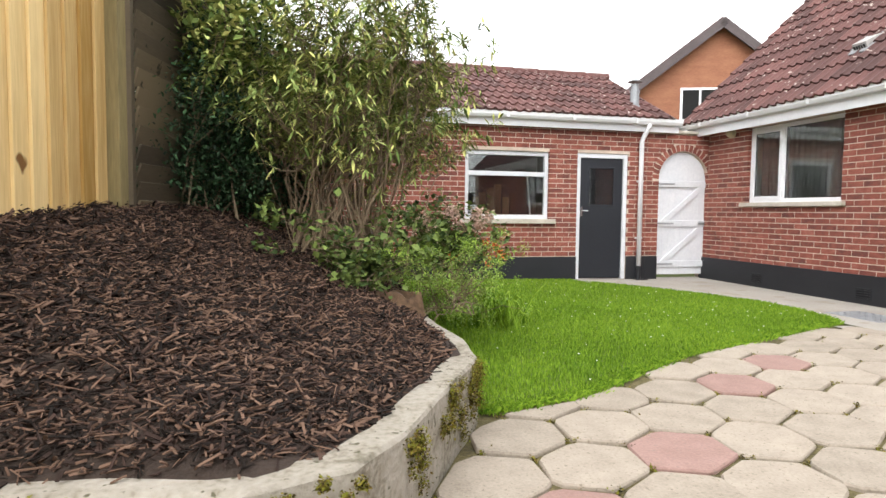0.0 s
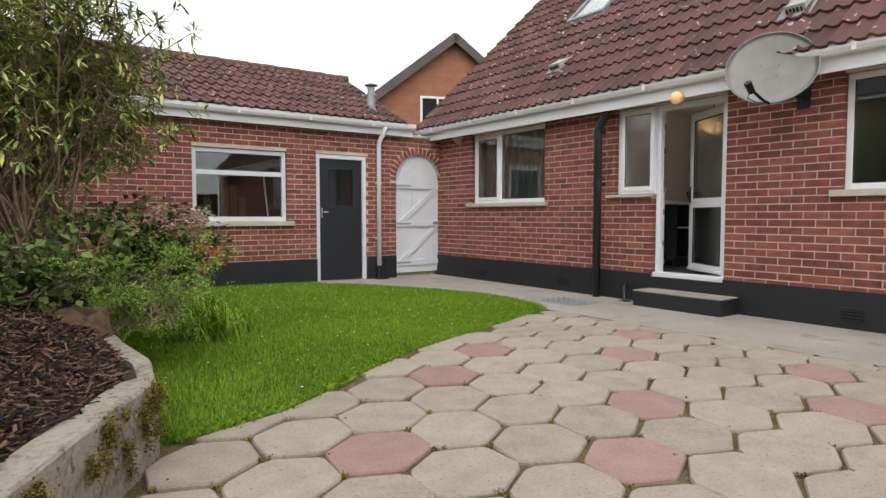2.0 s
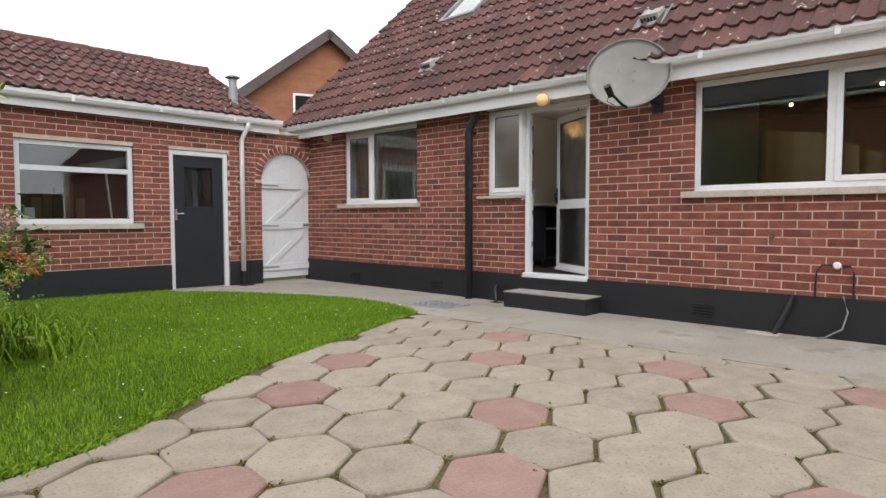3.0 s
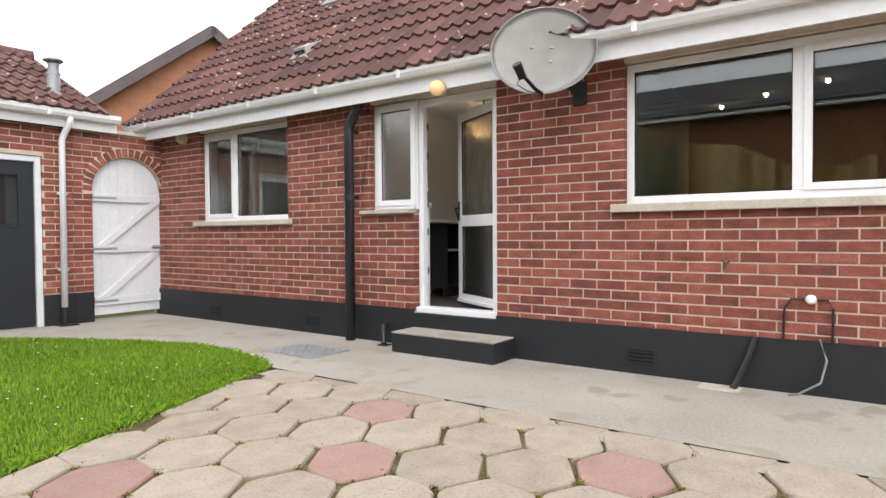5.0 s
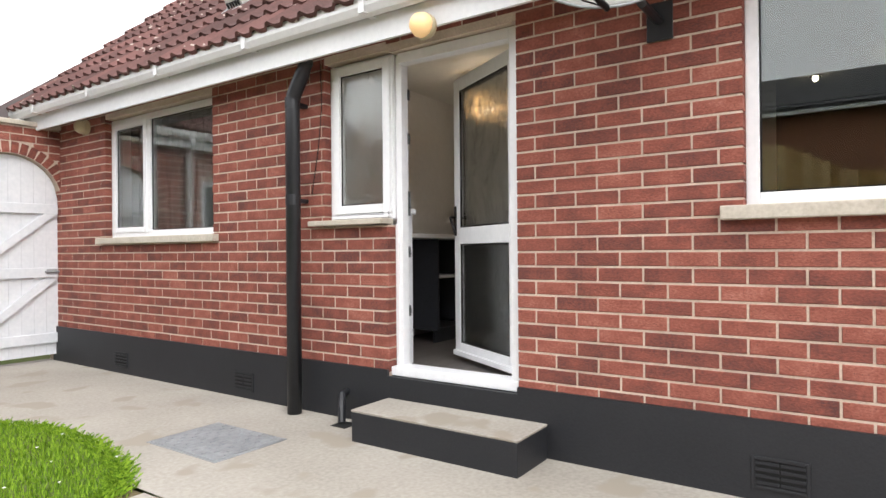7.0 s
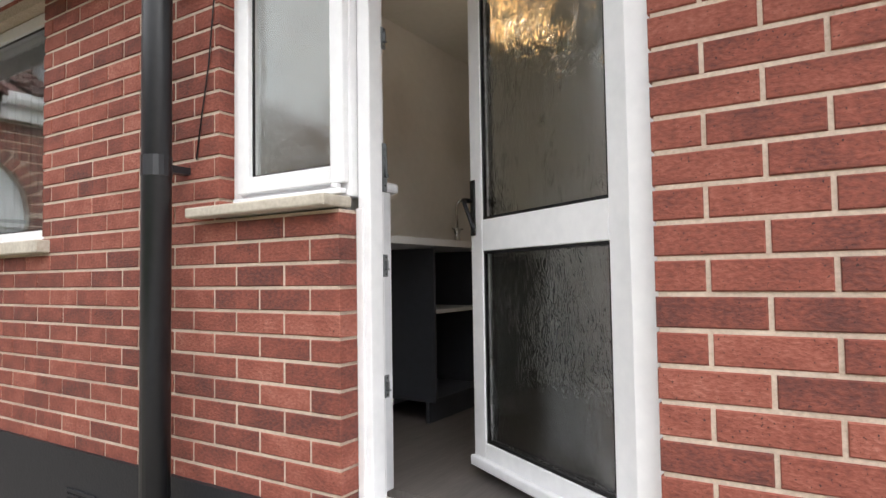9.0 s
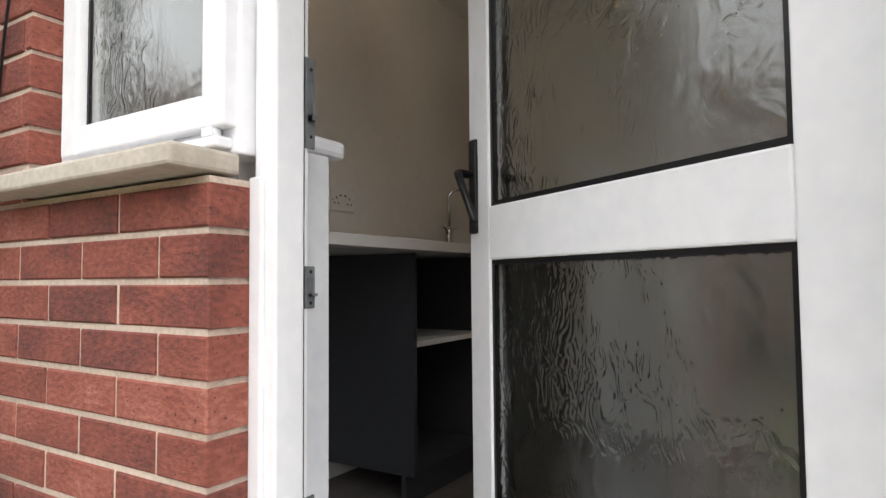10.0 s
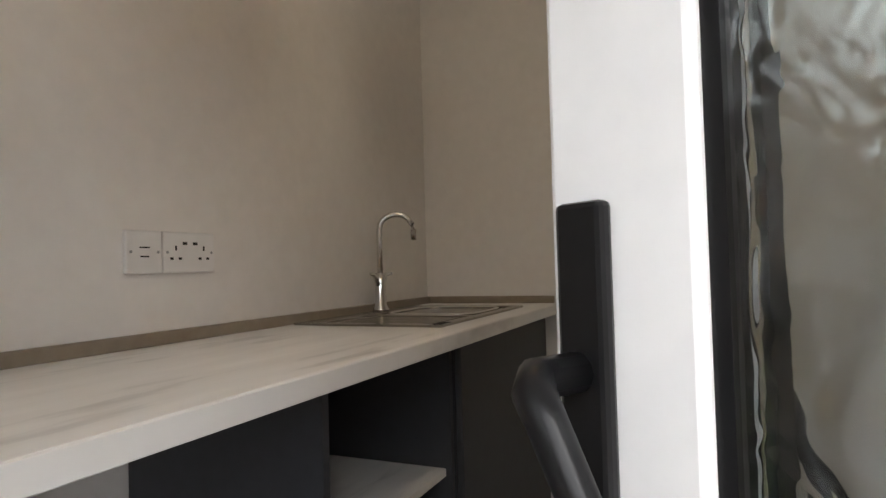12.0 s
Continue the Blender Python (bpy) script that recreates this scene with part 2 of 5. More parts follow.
def thing(name, label, category, m=None, group="", kind=""):
    ob = new(name)
    ob.empty_display_size = 0.1
    if m is not None:
        ob.matrix_world = m
    return tagged(ob, label, category, group, kind)


def box(bm, a, b, bevel=0.0):
    """A box between two corners."""
    lo, hi = [min(p) for p in zip(a, b)], [max(p) for p in zip(a, b)]
    mid, size = [(p + q) / 2 for p, q in zip(lo, hi)], [q - p for p, q in zip(lo, hi)]
    made = bmesh.ops.create_cube(bm, size=1, matrix=Matrix.Translation(mid) @ Matrix.Diagonal((*size, 1)))
    if bevel:
        edges = list({e for v in made["verts"] for e in v.link_edges})
        bmesh.ops.bevel(bm, geom=edges, offset=bevel, segments=2, affect="EDGES", profile=0.5)
    return bm


def boxes(*pairs, bevel=0.0):
    bm = bmesh.new()
    for a, b in pairs:
        box(bm, a, b, bevel)
    return bm


def tube(bm, points, radii, sides=10, caps=True):
    """A tube of varying thickness along points."""
    pts = [Vector(p) for p in points]
    if not hasattr(radii, "__len__"):
        radii = [radii] * len(pts)
    rings = []
    for i, p in enumerate(pts):
        d = (pts[min(i + 1, len(pts) - 1)] - pts[max(i - 1, 0)]).normalized()
        a = d.orthogonal().normalized() if abs(d.z) > 0.95 else Vector((0, 0, 1)).cross(d).normalized()
        c = d.cross(a)
        rings.append([bm.verts.new(p + radii[i] * (math.cos(k * 2 * math.pi / sides) * a + math.sin(k * 2 * math.pi / sides) * c)) for k in range(sides)])
    for r, q in zip(rings, rings[1:]):
        for k in range(sides):
            bm.faces.new((r[k], r[(k + 1) % sides], q[(k + 1) % sides], q[k]))
    if caps:
        bm.faces.new(rings[0][::-1])
        bm.faces.new(rings[-1])
    return bm


def pipe(points, radii, sides=10):
    return tube(bmesh.new(), points, radii, sides)


def lathe(bm, profile, sides=24, m=None):
    """A turned shape: profile of (radius, height)."""
    m = m or Matrix()
    rings = [[bm.verts.new(m @ Vector((r * math.cos(k * 2 * math.pi / sides), r * math.sin(k * 2 * math.pi / sides), h))) for k in range(sides)] for r, h in profile]
    for r, q in zip(rings, rings[1:]):
        for k in range(sides):
            bm.faces.new((r[k], r[(k + 1) % sides], q[(k + 1) % sides], q[k]))
    bm.faces.new(rings[0][::-1])
    bm.faces.new(rings[-1])
    return bm


def wall_mesh(u0, u1, z0, z1, holes, v0, v1):
    """An upright slab along u with rectangular holes through it."""
    us = sorted({u0, u1, *(min(max(h, u0), u1) for q in holes for h in q[:2])})
    zs = sorted({z0, z1, *(min(max(h, z0), z1) for q in holes for h in q[2:])})
    bm = bmesh.new()
    solid = {}
    for i in range(len(us) - 1):
        for j in range(len(zs) - 1):
            cu, cz = (us[i] + us[i + 1]) / 2, (zs[j] + zs[j + 1]) / 2
            solid[i, j] = not any(q[0] < cu < q[1] and q[2] < cz < q[3] for q in holes)

    def quad(*p):
        bm.faces.new([bm.verts.new(c) for c in p])
    for (i, j), full in solid.items():
        if not full:
            continue
        a, b, c, d = us[i], us[i + 1], zs[j], zs[j + 1]
        quad((a, v0, c), (b, v0, c), (b, v0, d), (a, v0, d))
        quad((b, v1, c), (a, v1, c), (a, v1, d), (b, v1, d))
        if not solid.get((i - 1, j)):
            quad((a, v1, c), (a, v0, c), (a, v0, d), (a, v1, d))
        if not solid.get((i + 1, j)):
            quad((b, v0, c), (b, v1, c), (b, v1, d), (b, v0, d))
        if not solid.get((i, j - 1)):
            quad((a, v1, c), (b, v1, c), (b, v0, c), (a, v0, c))
        if not solid.get((i, j + 1)):
            quad((a, v0, d), (b, v0, d), (b, v1, d), (a, v1, d))
    bmesh.ops.remove_doubles(bm, verts=bm.verts, dist=1e-5)
    return bm


def course_bricks(u0, u1, z0, z1, holes, pitch=0.075, turn=0):
    """Stretcher bond laid round the holes: (u0, u1, z0, z1) of each brick."""
    out = []
    for k in range(int((z1 - z0) / pitch)):
        a, b = z0 + k * pitch + 0.0055, z0 + (k + 1) * pitch - 0.0055
        u = u0 - (0.1125 if (k + turn) % 2 else 0)
        gaps = [q for q in holes if q[2] < b - 0.01 and q[3] > a + 0.01]
        while u < u1:
            runs = [(max(u + 0.005, u0), min(u + 0.220, u1))]
            for q in gaps:
                runs = [r for s, e in runs for r in ((s, min(e, q[0])), (max(s, q[1]), e)) if r[1] - r[0] > 0.02]
            for q in gaps:
                runs = [(q[1] if 0 < s - q[1] < 0.025 else s, q[0] if 0 < q[0] - e < 0.025 else e) for s, e in runs]
            out += [(s, u1 if 0 < u1 - e < 0.025 else e, a, b) for s, e in runs if e - s > 0.02]
            u += 0.225
    return out




def brick_shape(d=0.1):
    """A unit brick: 0.215 long along u, face at v = 0, with a softened front arris."""
    w, h, c = 0.1075, 0.0325, 0.003
    v = [(sx * (w - k), y, sz * (h - k)) for y, k in ((d, 0), (c, 0), (0, c)) for sx, sz in ((-1, -1), (1, -1), (1, 1), (-1, 1))]
    f = [(8, 9, 10, 11)] + [(r * 4 + i, r * 4 + (i + 1) % 4, r * 4 + 4 + (i + 1) % 4, r * 4 + 4 + i) for r in (0, 1) for i in range(4)]
    return v, f


def lay_bricks(wall, bricks, near, rng):
    """Bricks of a wall, as children of the wall: those for which near() holds singly, the others joined."""
    v, f = brick_shape()
    me = bpy.data.meshes.new("brick")
    me.from_pydata(v, [], f)
    me.materials.append(M_BRICK)
    verts, faces, n = [], [], 0
    for s, e, a, b in bricks:
        cu, cz, su, sz = (s + e) / 2, (a + b) / 2, (e - s) / 0.215, (b - a) / 0.065
        dv = rng.uniform(-0.0015, 0.0015)
        if near(cu, cz) and n < 300:
            ob = new("brick", me)
            ob.parent, ob.location, ob.scale = wall, (cu, dv, cz), (su, 1, sz)
            n += 1
        else:
            o = len(verts)
            verts += [(cu + p[0] * su, p[1] + dv, cz + p[2] * sz) for p in v]
            faces += [tuple(i + o for i in q) for q in f]
    tagged(raw("bricks", verts, faces, M_BRICKS, wall), kind="stuff")


def frame_bars(u0, u1, z0, z1, w, v0, v1, bevel=0.004):
    """Four bars of an upright frame."""
    return boxes(((u0, v0, z0), (u0 + w, v1, z1)), ((u1 - w, v0, z0), (u1, v1, z1)), ((u0 + w, v0, z0), (u1 - w, v1, z0 + w)), ((u0 + w, v0, z1 - w), (u1 - w, v1, z1)), bevel=bevel)


def pane(name, u0, u1, z0, z1, v, material, parent, t=0.006, lit=False, double=True):
    ob = part(name, boxes(((u0, v, z0), (u1, v + t, z1))), material, parent)
    ob.visible_shadow = not lit
    if double:
        part("inner_pane", boxes(((u0, v + 0.02, z0), (u1, v + 0.02 + t, z1))), material, parent).visible_shadow = not lit
    return ob


def ground_z(x, y):
    """The yard falls a little towards the house."""
    return -0.05 * min(1.0, max(0.0, (x - 3.0) / 3.5))


HOUSE = Matrix.Translation((7.2, 0, 0)) @ Matrix.Rotation(radians(-90), 4, "Z")   # u = -y, v = depth into the wall
GARAGE = Matrix.Translation((-0.04, 9.05, 0))                                         # u = x

# ---- the ground ----
def sheet(name, outline, material, lift, label="", category="", cells=0.25):
    """A patch of ground inside an outline that follows the fall of the yard."""
    bm = bmesh.new()
    bm.faces.new([bm.verts.new((x, y, 0)) for x, y in outline])
    xs, ys = [p[0] for p in outline], [p[1] for p in outline]
    for axis, lo, hi in ((0, min(xs), max(xs)), (1, min(ys), max(ys))):
        for k in range(1, int((hi - lo) / cells)):
            co, no = [0, 0, 0], [0, 0, 0]
            co[axis], no[axis] = lo + k * cells, 1
            bmesh.ops.bisect_plane(bm, geom=bm.verts[:] + bm.edges[:] + bm.faces[:], plane_co=co, plane_no=no)
    for v in bm.verts:
        v.co.z = ground_z(v.co.x, v.co.y) + lift
    return tagged(part(name, bm, material), label, category, kind="structure")


far = bmesh.new()
for x0, x1, y0, y1 in ((-400, 400, -400, 400),):
    box(far, (x0, y0, -0.6), (x1, y1, -0.16))
tagged(part("ground", far, M_TURF), "dull green ground around the houses", "ground", kind="structure")
sheet("paving_bed", [(-1.6, -4.0), (5.78, -4.0), (5.78, 5.2), (4.6, 5.2), (1.35, 3.75), (-1.6, 3.4)], M_JOINT, -0.020, "sandy weedy bed under the paving slabs", "paving", 0.5)
sheet("path", [(5.775, -4.0), (7.25, -4.0), (7.25, 9.3), (4.76, 9.3), (4.76, 9.07), (4.86, 8.5), (5.26, 8.05), (5.71, 7.25), (5.97, 6.55), (5.99, 5.95), (5.87, 5.4), (5.775, 5.15)], M_CONC, 0.0, "pale worn concrete path along the house wall", "path", 0.5)

sheet("path_edge", [(5.58, -4.0), (5.774, -4.0), (5.774, 5.0), (5.58, 5.0)], M_CONC, -0.009, "concrete haunching under the outer slabs", "path", 0.5)

LAWN = [(1.23, 3.25), (1.59, 3.17), (2.1, 3.3), (2.68, 3.67), (3.37, 4.1), (4.33, 4.5), (5.13, 4.85), (5.69, 5.08), (5.89, 5.4), (6.01, 5.95), (5.99, 6.55), (5.73, 7.25), (5.28, 8.05), (4.88, 8.5), (4.78, 9.07), (1.03, 9.07), (1.03, 5.05)]
lawn = sheet("lawn", LAWN, M_TURF, -0.004, "short green lawn dotted with daisies", "lawn", 0.3)


def inside(x, y, poly):
    hit = False
    for (x0, y0), (x1, y1) in zip(poly, poly[1:] + poly[:1]):
        if (y0 > y) != (y1 > y) and x < (x1 - x0) * (y - y0) / (y1 - y0) + x0:
            hit = not hit
    return hit


# ---- the house ----
rng = random.Random(3)
H_DOOR, H_SIDE = (-4.739, -3.84, 0.262, 2.268), (-5.284, -4.73, 1.206, 2.285)
H_BACK, H_KITCHEN = (-8.15, -6.51, 1.175, 2.285), (-2.73, -1.02, 1.215, 2.275)
HOLES = [H_DOOR, H_SIDE, H_BACK, H_KITCHEN]
grown = [(a - 0.006, b + 0.006, c - 0.006, d + 0.006) for a, b, c, d in HOLES]
wall_house = tagged(part("wall_house", wall_mesh(-9.3, 4.0, -0.2, 2.47, grown, 0.005, 0.102), M_MORTAR), "red brick house wall with pale mortar", "wall", kind="structure")
wall_house.matrix_world = HOUSE
inner = tagged(part("wall_house_inner", wall_mesh(-9.3, 4.0, -0.2, 2.6, [(-4.80, -3.84, 0.262, 2.268), (-5.284, -4.79, 1.262, 2.285), H_BACK, H_KITCHEN], 0.104, 0.29), M_PLASTER), "cream painted inner wall", "wall", kind="structure")
inner.matrix_world = HOUSE
bricks = course_bricks(-4.7449, 3.5, 0.263, 2.45, HOLES, 0.0762) + course_bricks(-9.2495, -4.739, 0.280, 2.45, HOLES, 0.0762, 1)
lay_bricks(wall_house, bricks, lambda u, z: -5.75 < u < -2.75 and z < 2.0, rng)

plinth = tagged(part("plinth", wall_mesh(-9.175, 3.6, -0.2, 0.300, [(-4.739, -3.84, 0.262, 1)], -0.018, 0.003), M_BLACK), "black painted plinth at the foot of the wall", "plinth", kind="structure")
plinth.matrix_world = HOUSE
fill = tagged(part("threshold", boxes(((-4.739, -0.004, -0.1), (-3.84, 0.10, 0.258))), M_BLACK), "black painted face under the door sill", "threshold", kind="structure")
fill.matrix_world = HOUSE

# end wall of the house beyond the gate, and the far sides that close it
tagged(part("wall_gable_end", boxes(((7.31, 9.19, -0.2), (16.0, 9.29, 2.45))), M_BRICKS), "red brick gable end of the house", "wall", kind="structure")
bm = bmesh.new()
g = [bm.verts.new(p) for p in ((7.2, 9.24, 2.45), (16.0, 9.24, 2.45), (11.6, 9.24, 6.8))]
bm.faces.new(g)
tagged(part("wall_gable_top", bm, M_BRICKS), "red brick gable top", "wall", kind="structure")
tagged(part("wall_house_back", boxes(((15.9, -3.6, -0.2), (16.0, 9.18, 2.45)), ((7.35, -3.6, -0.2), (15.9, -3.5, 2.45))), M_BRICKS), "red brick back walls of the house", "wall", kind="structure")


def double_roman(w=0.30, length=0.36):
    """One interlocking roof tile, two rolls wide; local x across, y up the slope, z out of it."""
    n = 12
    v, f = [], []
    for yy, lift in ((0, 0.036), (length, 0.004)):
        for top in (1, 0):
            for i in range(n + 1):
                t = i / n
                r = (t * 2) % 1.0 if t < 1 else 0
                roll = 0.034 * max(0.0, math.sin(math.pi * min(1.0, r / 0.55))) if r < 0.55 else 0.0
                v.append((t * w, yy, lift + roll - (0 if top else 0.028)))
    k = n + 1
    for i in range(n):
        f.append((i, i + 1, 2 * k + i + 1, 2 * k + i))
        f.append((k + i + 1, k + i, i, i + 1))
    return v, f


def tile_roof(name, m, width, slope_len, label, near, skip=()):
    """A roof slope of tiles; m places its eave's start, x along the eave, y up the slope."""
    deck = part(name, boxes(((0, 0, -0.06), (width, slope_len, -0.004))), M_ROOFS)
    deck.matrix_world = m
    tagged(deck, label, "roof", kind="structure")
    v, f = double_roman()
    me = bpy.data.meshes.new("roof_tile")
    me.from_pydata(v, [], f)
    me.materials.append(M_ROOF)
    verts, faces, n = [], [], 0
    for r in range(int(slope_len / 0.325)):
        for c in range(int(width / 0.30)):
            x, y = c * 0.30, r * 0.325 - 0.03
            if any(a < x + 0.15 < b and lo < y + 0.16 < hi for a, b, lo, hi in skip):
                continue
            dz = rng.uniform(0, 0.006)
            if near(x, y) and n < 300:
                ob = new("roof_tile", me)
                ob.parent, ob.location = deck, (x, y, dz)
                n += 1
            else:
                o = len(verts)
                verts += [(p[0] + x, p[1] + y, p[2] + dz) for p in v]
                faces += [tuple(i + o for i in q) for q in f]
    if faces:
        tagged(raw("roof_tiles", verts, faces, M_ROOFS, deck), kind="stuff")
    return deck


def roof_frame(origin, along, up):
    x, y = Vector(along).normalized(), Vector(up).normalized()
    z = x.cross(y)
    return Matrix(((x.x, y.x, z.x, origin[0]), (x.y, y.y, z.y, origin[1]), (x.z, y.z, z.z, origin[2]), (0, 0, 0, 1)))


RISE = 0.93
SLOPE = math.hypot(1, RISE)
ROOF_M = roof_frame((6.90, 9.36, 2.47), (0, -1, 0), (1, 0, RISE))
tile_roof("roof_house", ROOF_M, 12.9, 4.7 * SLOPE, "brown concrete tiled pitched roof", lambda x, y: 2.0 < x < 8.3 and y < 4.0, skip=((1.86, 2.64, 2.44, 3.44),))
tile_back = part("roof_house_back", boxes(((0, 0, -0.06), (12.9, 4.7 * SLOPE, 0))), M_ROOFS)
tile_back.matrix_world = roof_frame((16.3, -3.54, 2.47), (0, 1, 0), (-1, 0, RISE))
tagged(tile_back, "far slope of the tiled roof", "roof", kind="structure")


def skylight(m):
    t = thing("skylight", "grey framed roof window set in brown tiles", "skylight", m)
    part("skylight_frame", boxes(((0, 0, -0.02), (0.06, 1.0, 0.07)), ((0.70, 0, -0.02), (0.76, 1.0, 0.07)), ((0.06, 0, -0.02), (0.70, 0.08, 0.07)), ((0.06, 0.92, -0.02), (0.70, 1.0, 0.07)), bevel=0.006), M_LEAD, t)
    part("flashing", boxes(((-0.07, -0.12, 0.012), (0.83, -0.002, 0.03))), M_LEAD, t)
    part("glass", boxes(((0.06, 0.08, 0.03), (0.70, 0.92, 0.045))), M_GLASS, t)
    part("blind", boxes(((0.06, 0.08, -0.01), (0.70, 0.92, 0.0))), M_CEIL, t)
    return t


skylight(ROOF_M @ pose(1.88, 2.44, 0.0))


def roof_vent(m):
    t = thing("roof_vent", "grey hooded vent on the roof tiles", "roof vent", m, group="roof vents")
    bm = bmesh.new()
    pr = [(-0.02, 0.05), (0.0, 0.115), (0.24, 0.05), (0.24, 0.02), (-0.02, 0.02)]
    for x in (-0.10, 0.10):
        bm.faces.new([bm.verts.new((x, y, z)) for y, z in (pr if x < 0 else pr[::-1])])
    bm.verts.ensure_lookup_table()
    for i in range(5):
        bm.faces.new((bm.verts[i], bm.verts[9 - i], bm.verts[9 - (i + 1) % 5], bm.verts[(i + 1) % 5]))
    bmesh.ops.recalc_face_normals(bm, faces=bm.faces)
    part("hood", bm, M_VENT, t)
    part("grille", boxes(*(((-0.08 + i * 0.034, -0.026, 0.03), (-0.065 + i * 0.034, -0.012, 0.09)) for i in range(5))), M_DARK, t)
    part("flashing", boxes(((-0.16, -0.10, 0.035), (0.16, 0.0, 0.045)), ((-0.16, 0.0, 0.035), (-0.1, 0.28, 0.045)), ((0.1, 0.0, 0.035), (0.16, 0.28, 0.045))), M_LEAD, t)
    return t


vent = roof_vent(ROOF_M @ pose(9.36 - 6.62, (7.55 - 6.9) * SLOPE, 0.0))
copy_thing(vent, ROOF_M @ pose(9.36 - 3.28, (7.45 - 6.9) * SLOPE, 0.0))


def gutter(name, label, m, length, fascia_low, fascia_high, top):
    """Half-round white gutter on a fascia: u along, v = 0 at the fascia's face."""
    t = thing(name, label, "gutter", m, kind="structure")
    part("fascia", boxes(((0, 0.0, fascia_low), (length, 0.022, fascia_high)), bevel=0.003), M_PLASTIC, t)
    bm = bmesh.new()
    prof = [(-0.105, top), (-0.112, top), (-0.112, top - 0.012), (-0.108, top - 0.05), (-0.085, top - 0.085), (-0.055, top - 0.098), (-0.025, top - 0.085), (-0.003, top - 0.045), (-0.003, top - 0.02), (-0.012, top - 0.02), (-0.03, top - 0.07), (-0.055, top - 0.085), (-0.08, top - 0.075), (-0.102, top - 0.045)]
    rings = [[bm.verts.new((u, v, z)) for v, z in prof] for u in (0, length)]
    k = len(prof)
    for i in range(k):
        bm.faces.new((rings[0][i], rings[1][i], rings[1][(i + 1) % k], rings[0][(i + 1) % k]))
    bm.faces.new(rings[0])
    bm.faces.new(rings[1][::-1])
    bmesh.ops.recalc_face_normals(bm, faces=bm.faces)
    part("gutter_trough", bm, M_PLASTIC, t)
    for i in range(int(length / 1.05)):
        u = 0.55 + i * 1.05
        part("bracket", boxes(((u - 0.02, -0.118, top - 0.09), (u + 0.02, -0.001, top - 0.083)), ((u - 0.02, -0.119, top - 0.09), (u + 0.02, -0.113, top + 0.004))), M_PLASTIC, t)
    return t


gutter("house_gutter", "white plastic gutter and fascia under the tiled eaves", Matrix.Translation((6.985, 9.40, 0)) @ Matrix.Rotation(radians(-90), 4, "Z"), 12.9, 2.262, 2.41, 2.485)
tagged(part("soffit", boxes(((7.007, -3.5, 2.36), (7.2, 9.3, 2.372))), M_PLASTIC), "white soffit board under the eaves", "soffit", kind="structure")
tagged(part("eave_end", boxes(((6.99, 9.30, 2.265), (7.34, 9.36, 2.47)), bevel=0.004), M_PLASTIC), "white box end of the eaves", "eaves", kind="structure")

# ---- the garage and the gate wall ----
G_WIN, G_DOOR, G_GATE = (3.115, 4.45, 0.86, 1.925), (4.92, 5.79, -0.04, 1.93), (6.365, 7.2, -0.2, 1.60)
wall_garage = tagged(part("wall_garage", wall_mesh(-3.0, 6.12, -0.2, 2.40, [tuple(p + s for p, s in zip(q, (-0.006, 0.006, -0.006, 0.006))) for q in (G_WIN, G_DOOR)], 0.005, 0.102), M_MORTAR), "red brick garage wall with pale mortar", "wall", kind="structure")
wall_garage.matrix_world = GARAGE
lay_bricks(wall_garage, course_bricks(-1.5, 6.12, 0.33, 2.36, [G_WIN, G_DOOR]), lambda u, z: u > 2.9, rng)
# black on these walls puts the garage's inner darkness into their colour
tagged(part("wall_garage_side", boxes(((5.96, 9.16, -0.2), (6.06, 13.4, 2.40)), ((-3.0, 9.16, -0.2), (-2.9, 13.4, 2.40)), ((-2.9, 13.3, -0.2), (5.96, 13.4, 2.40))), M_BLACK), "side and back walls of the garage, blackened for the unlit inside", "wall", kind="structure")
tagged(part("plinth_garage", wall_mesh(-3.0, 6.12, -0.2, 0.325, [(4.92, 5.79, -0.3, 1)], -0.016, 0.003), M_BLACK), "black painted plinth of the garage", "plinth", kind="structure").matrix_world = GARAGE
GROOF = roof_frame((-3.2, 8.84, 2.475), (1, 0, 0), (0, 2.3, 1.12))
GLEN = math.hypot(2.3, 1.12)
tile_roof("roof_garage", GROOF, 9.7, GLEN + 0.05, "brown concrete tiled garage roof", lambda x, y: x > 6.0)
back = part("roof_garage_back", boxes(((0, 0, -0.06), (9.7, GLEN, 0))), M_ROOFS)
back.matrix_world = roof_frame((6.5, 13.44, 2.475), (-1, 0, 0), (0, -2.3, 1.12))
tagged(back, "far slope of the garage roof", "roof", kind="structure")
ridge = thing("ridge", "brown ridge tiles along the garage roof", "ridge", kind="structure")
for i in range(20):
    part("ridge_tile", pipe([(-3.2 + i * 0.485, 11.14, 3.59), (-3.2 + (i + 1) * 0.485 - 0.012, 11.14, 3.602)], 0.085, 12), M_ROOFS, ridge)
gutter("garage_gutter", "white plastic gutter and fascia along the garage", Matrix.Translation((-3.2, 8.93, 0)), 9.76, 2.285, 2.41, 2.48)
tagged(part("garage_soffit", boxes(((-3.2, 8.953, 2.34), (6.5, 9.05, 2.352))), M_PLASTIC), "white soffit under the garage eaves", "soffit", kind="structure")

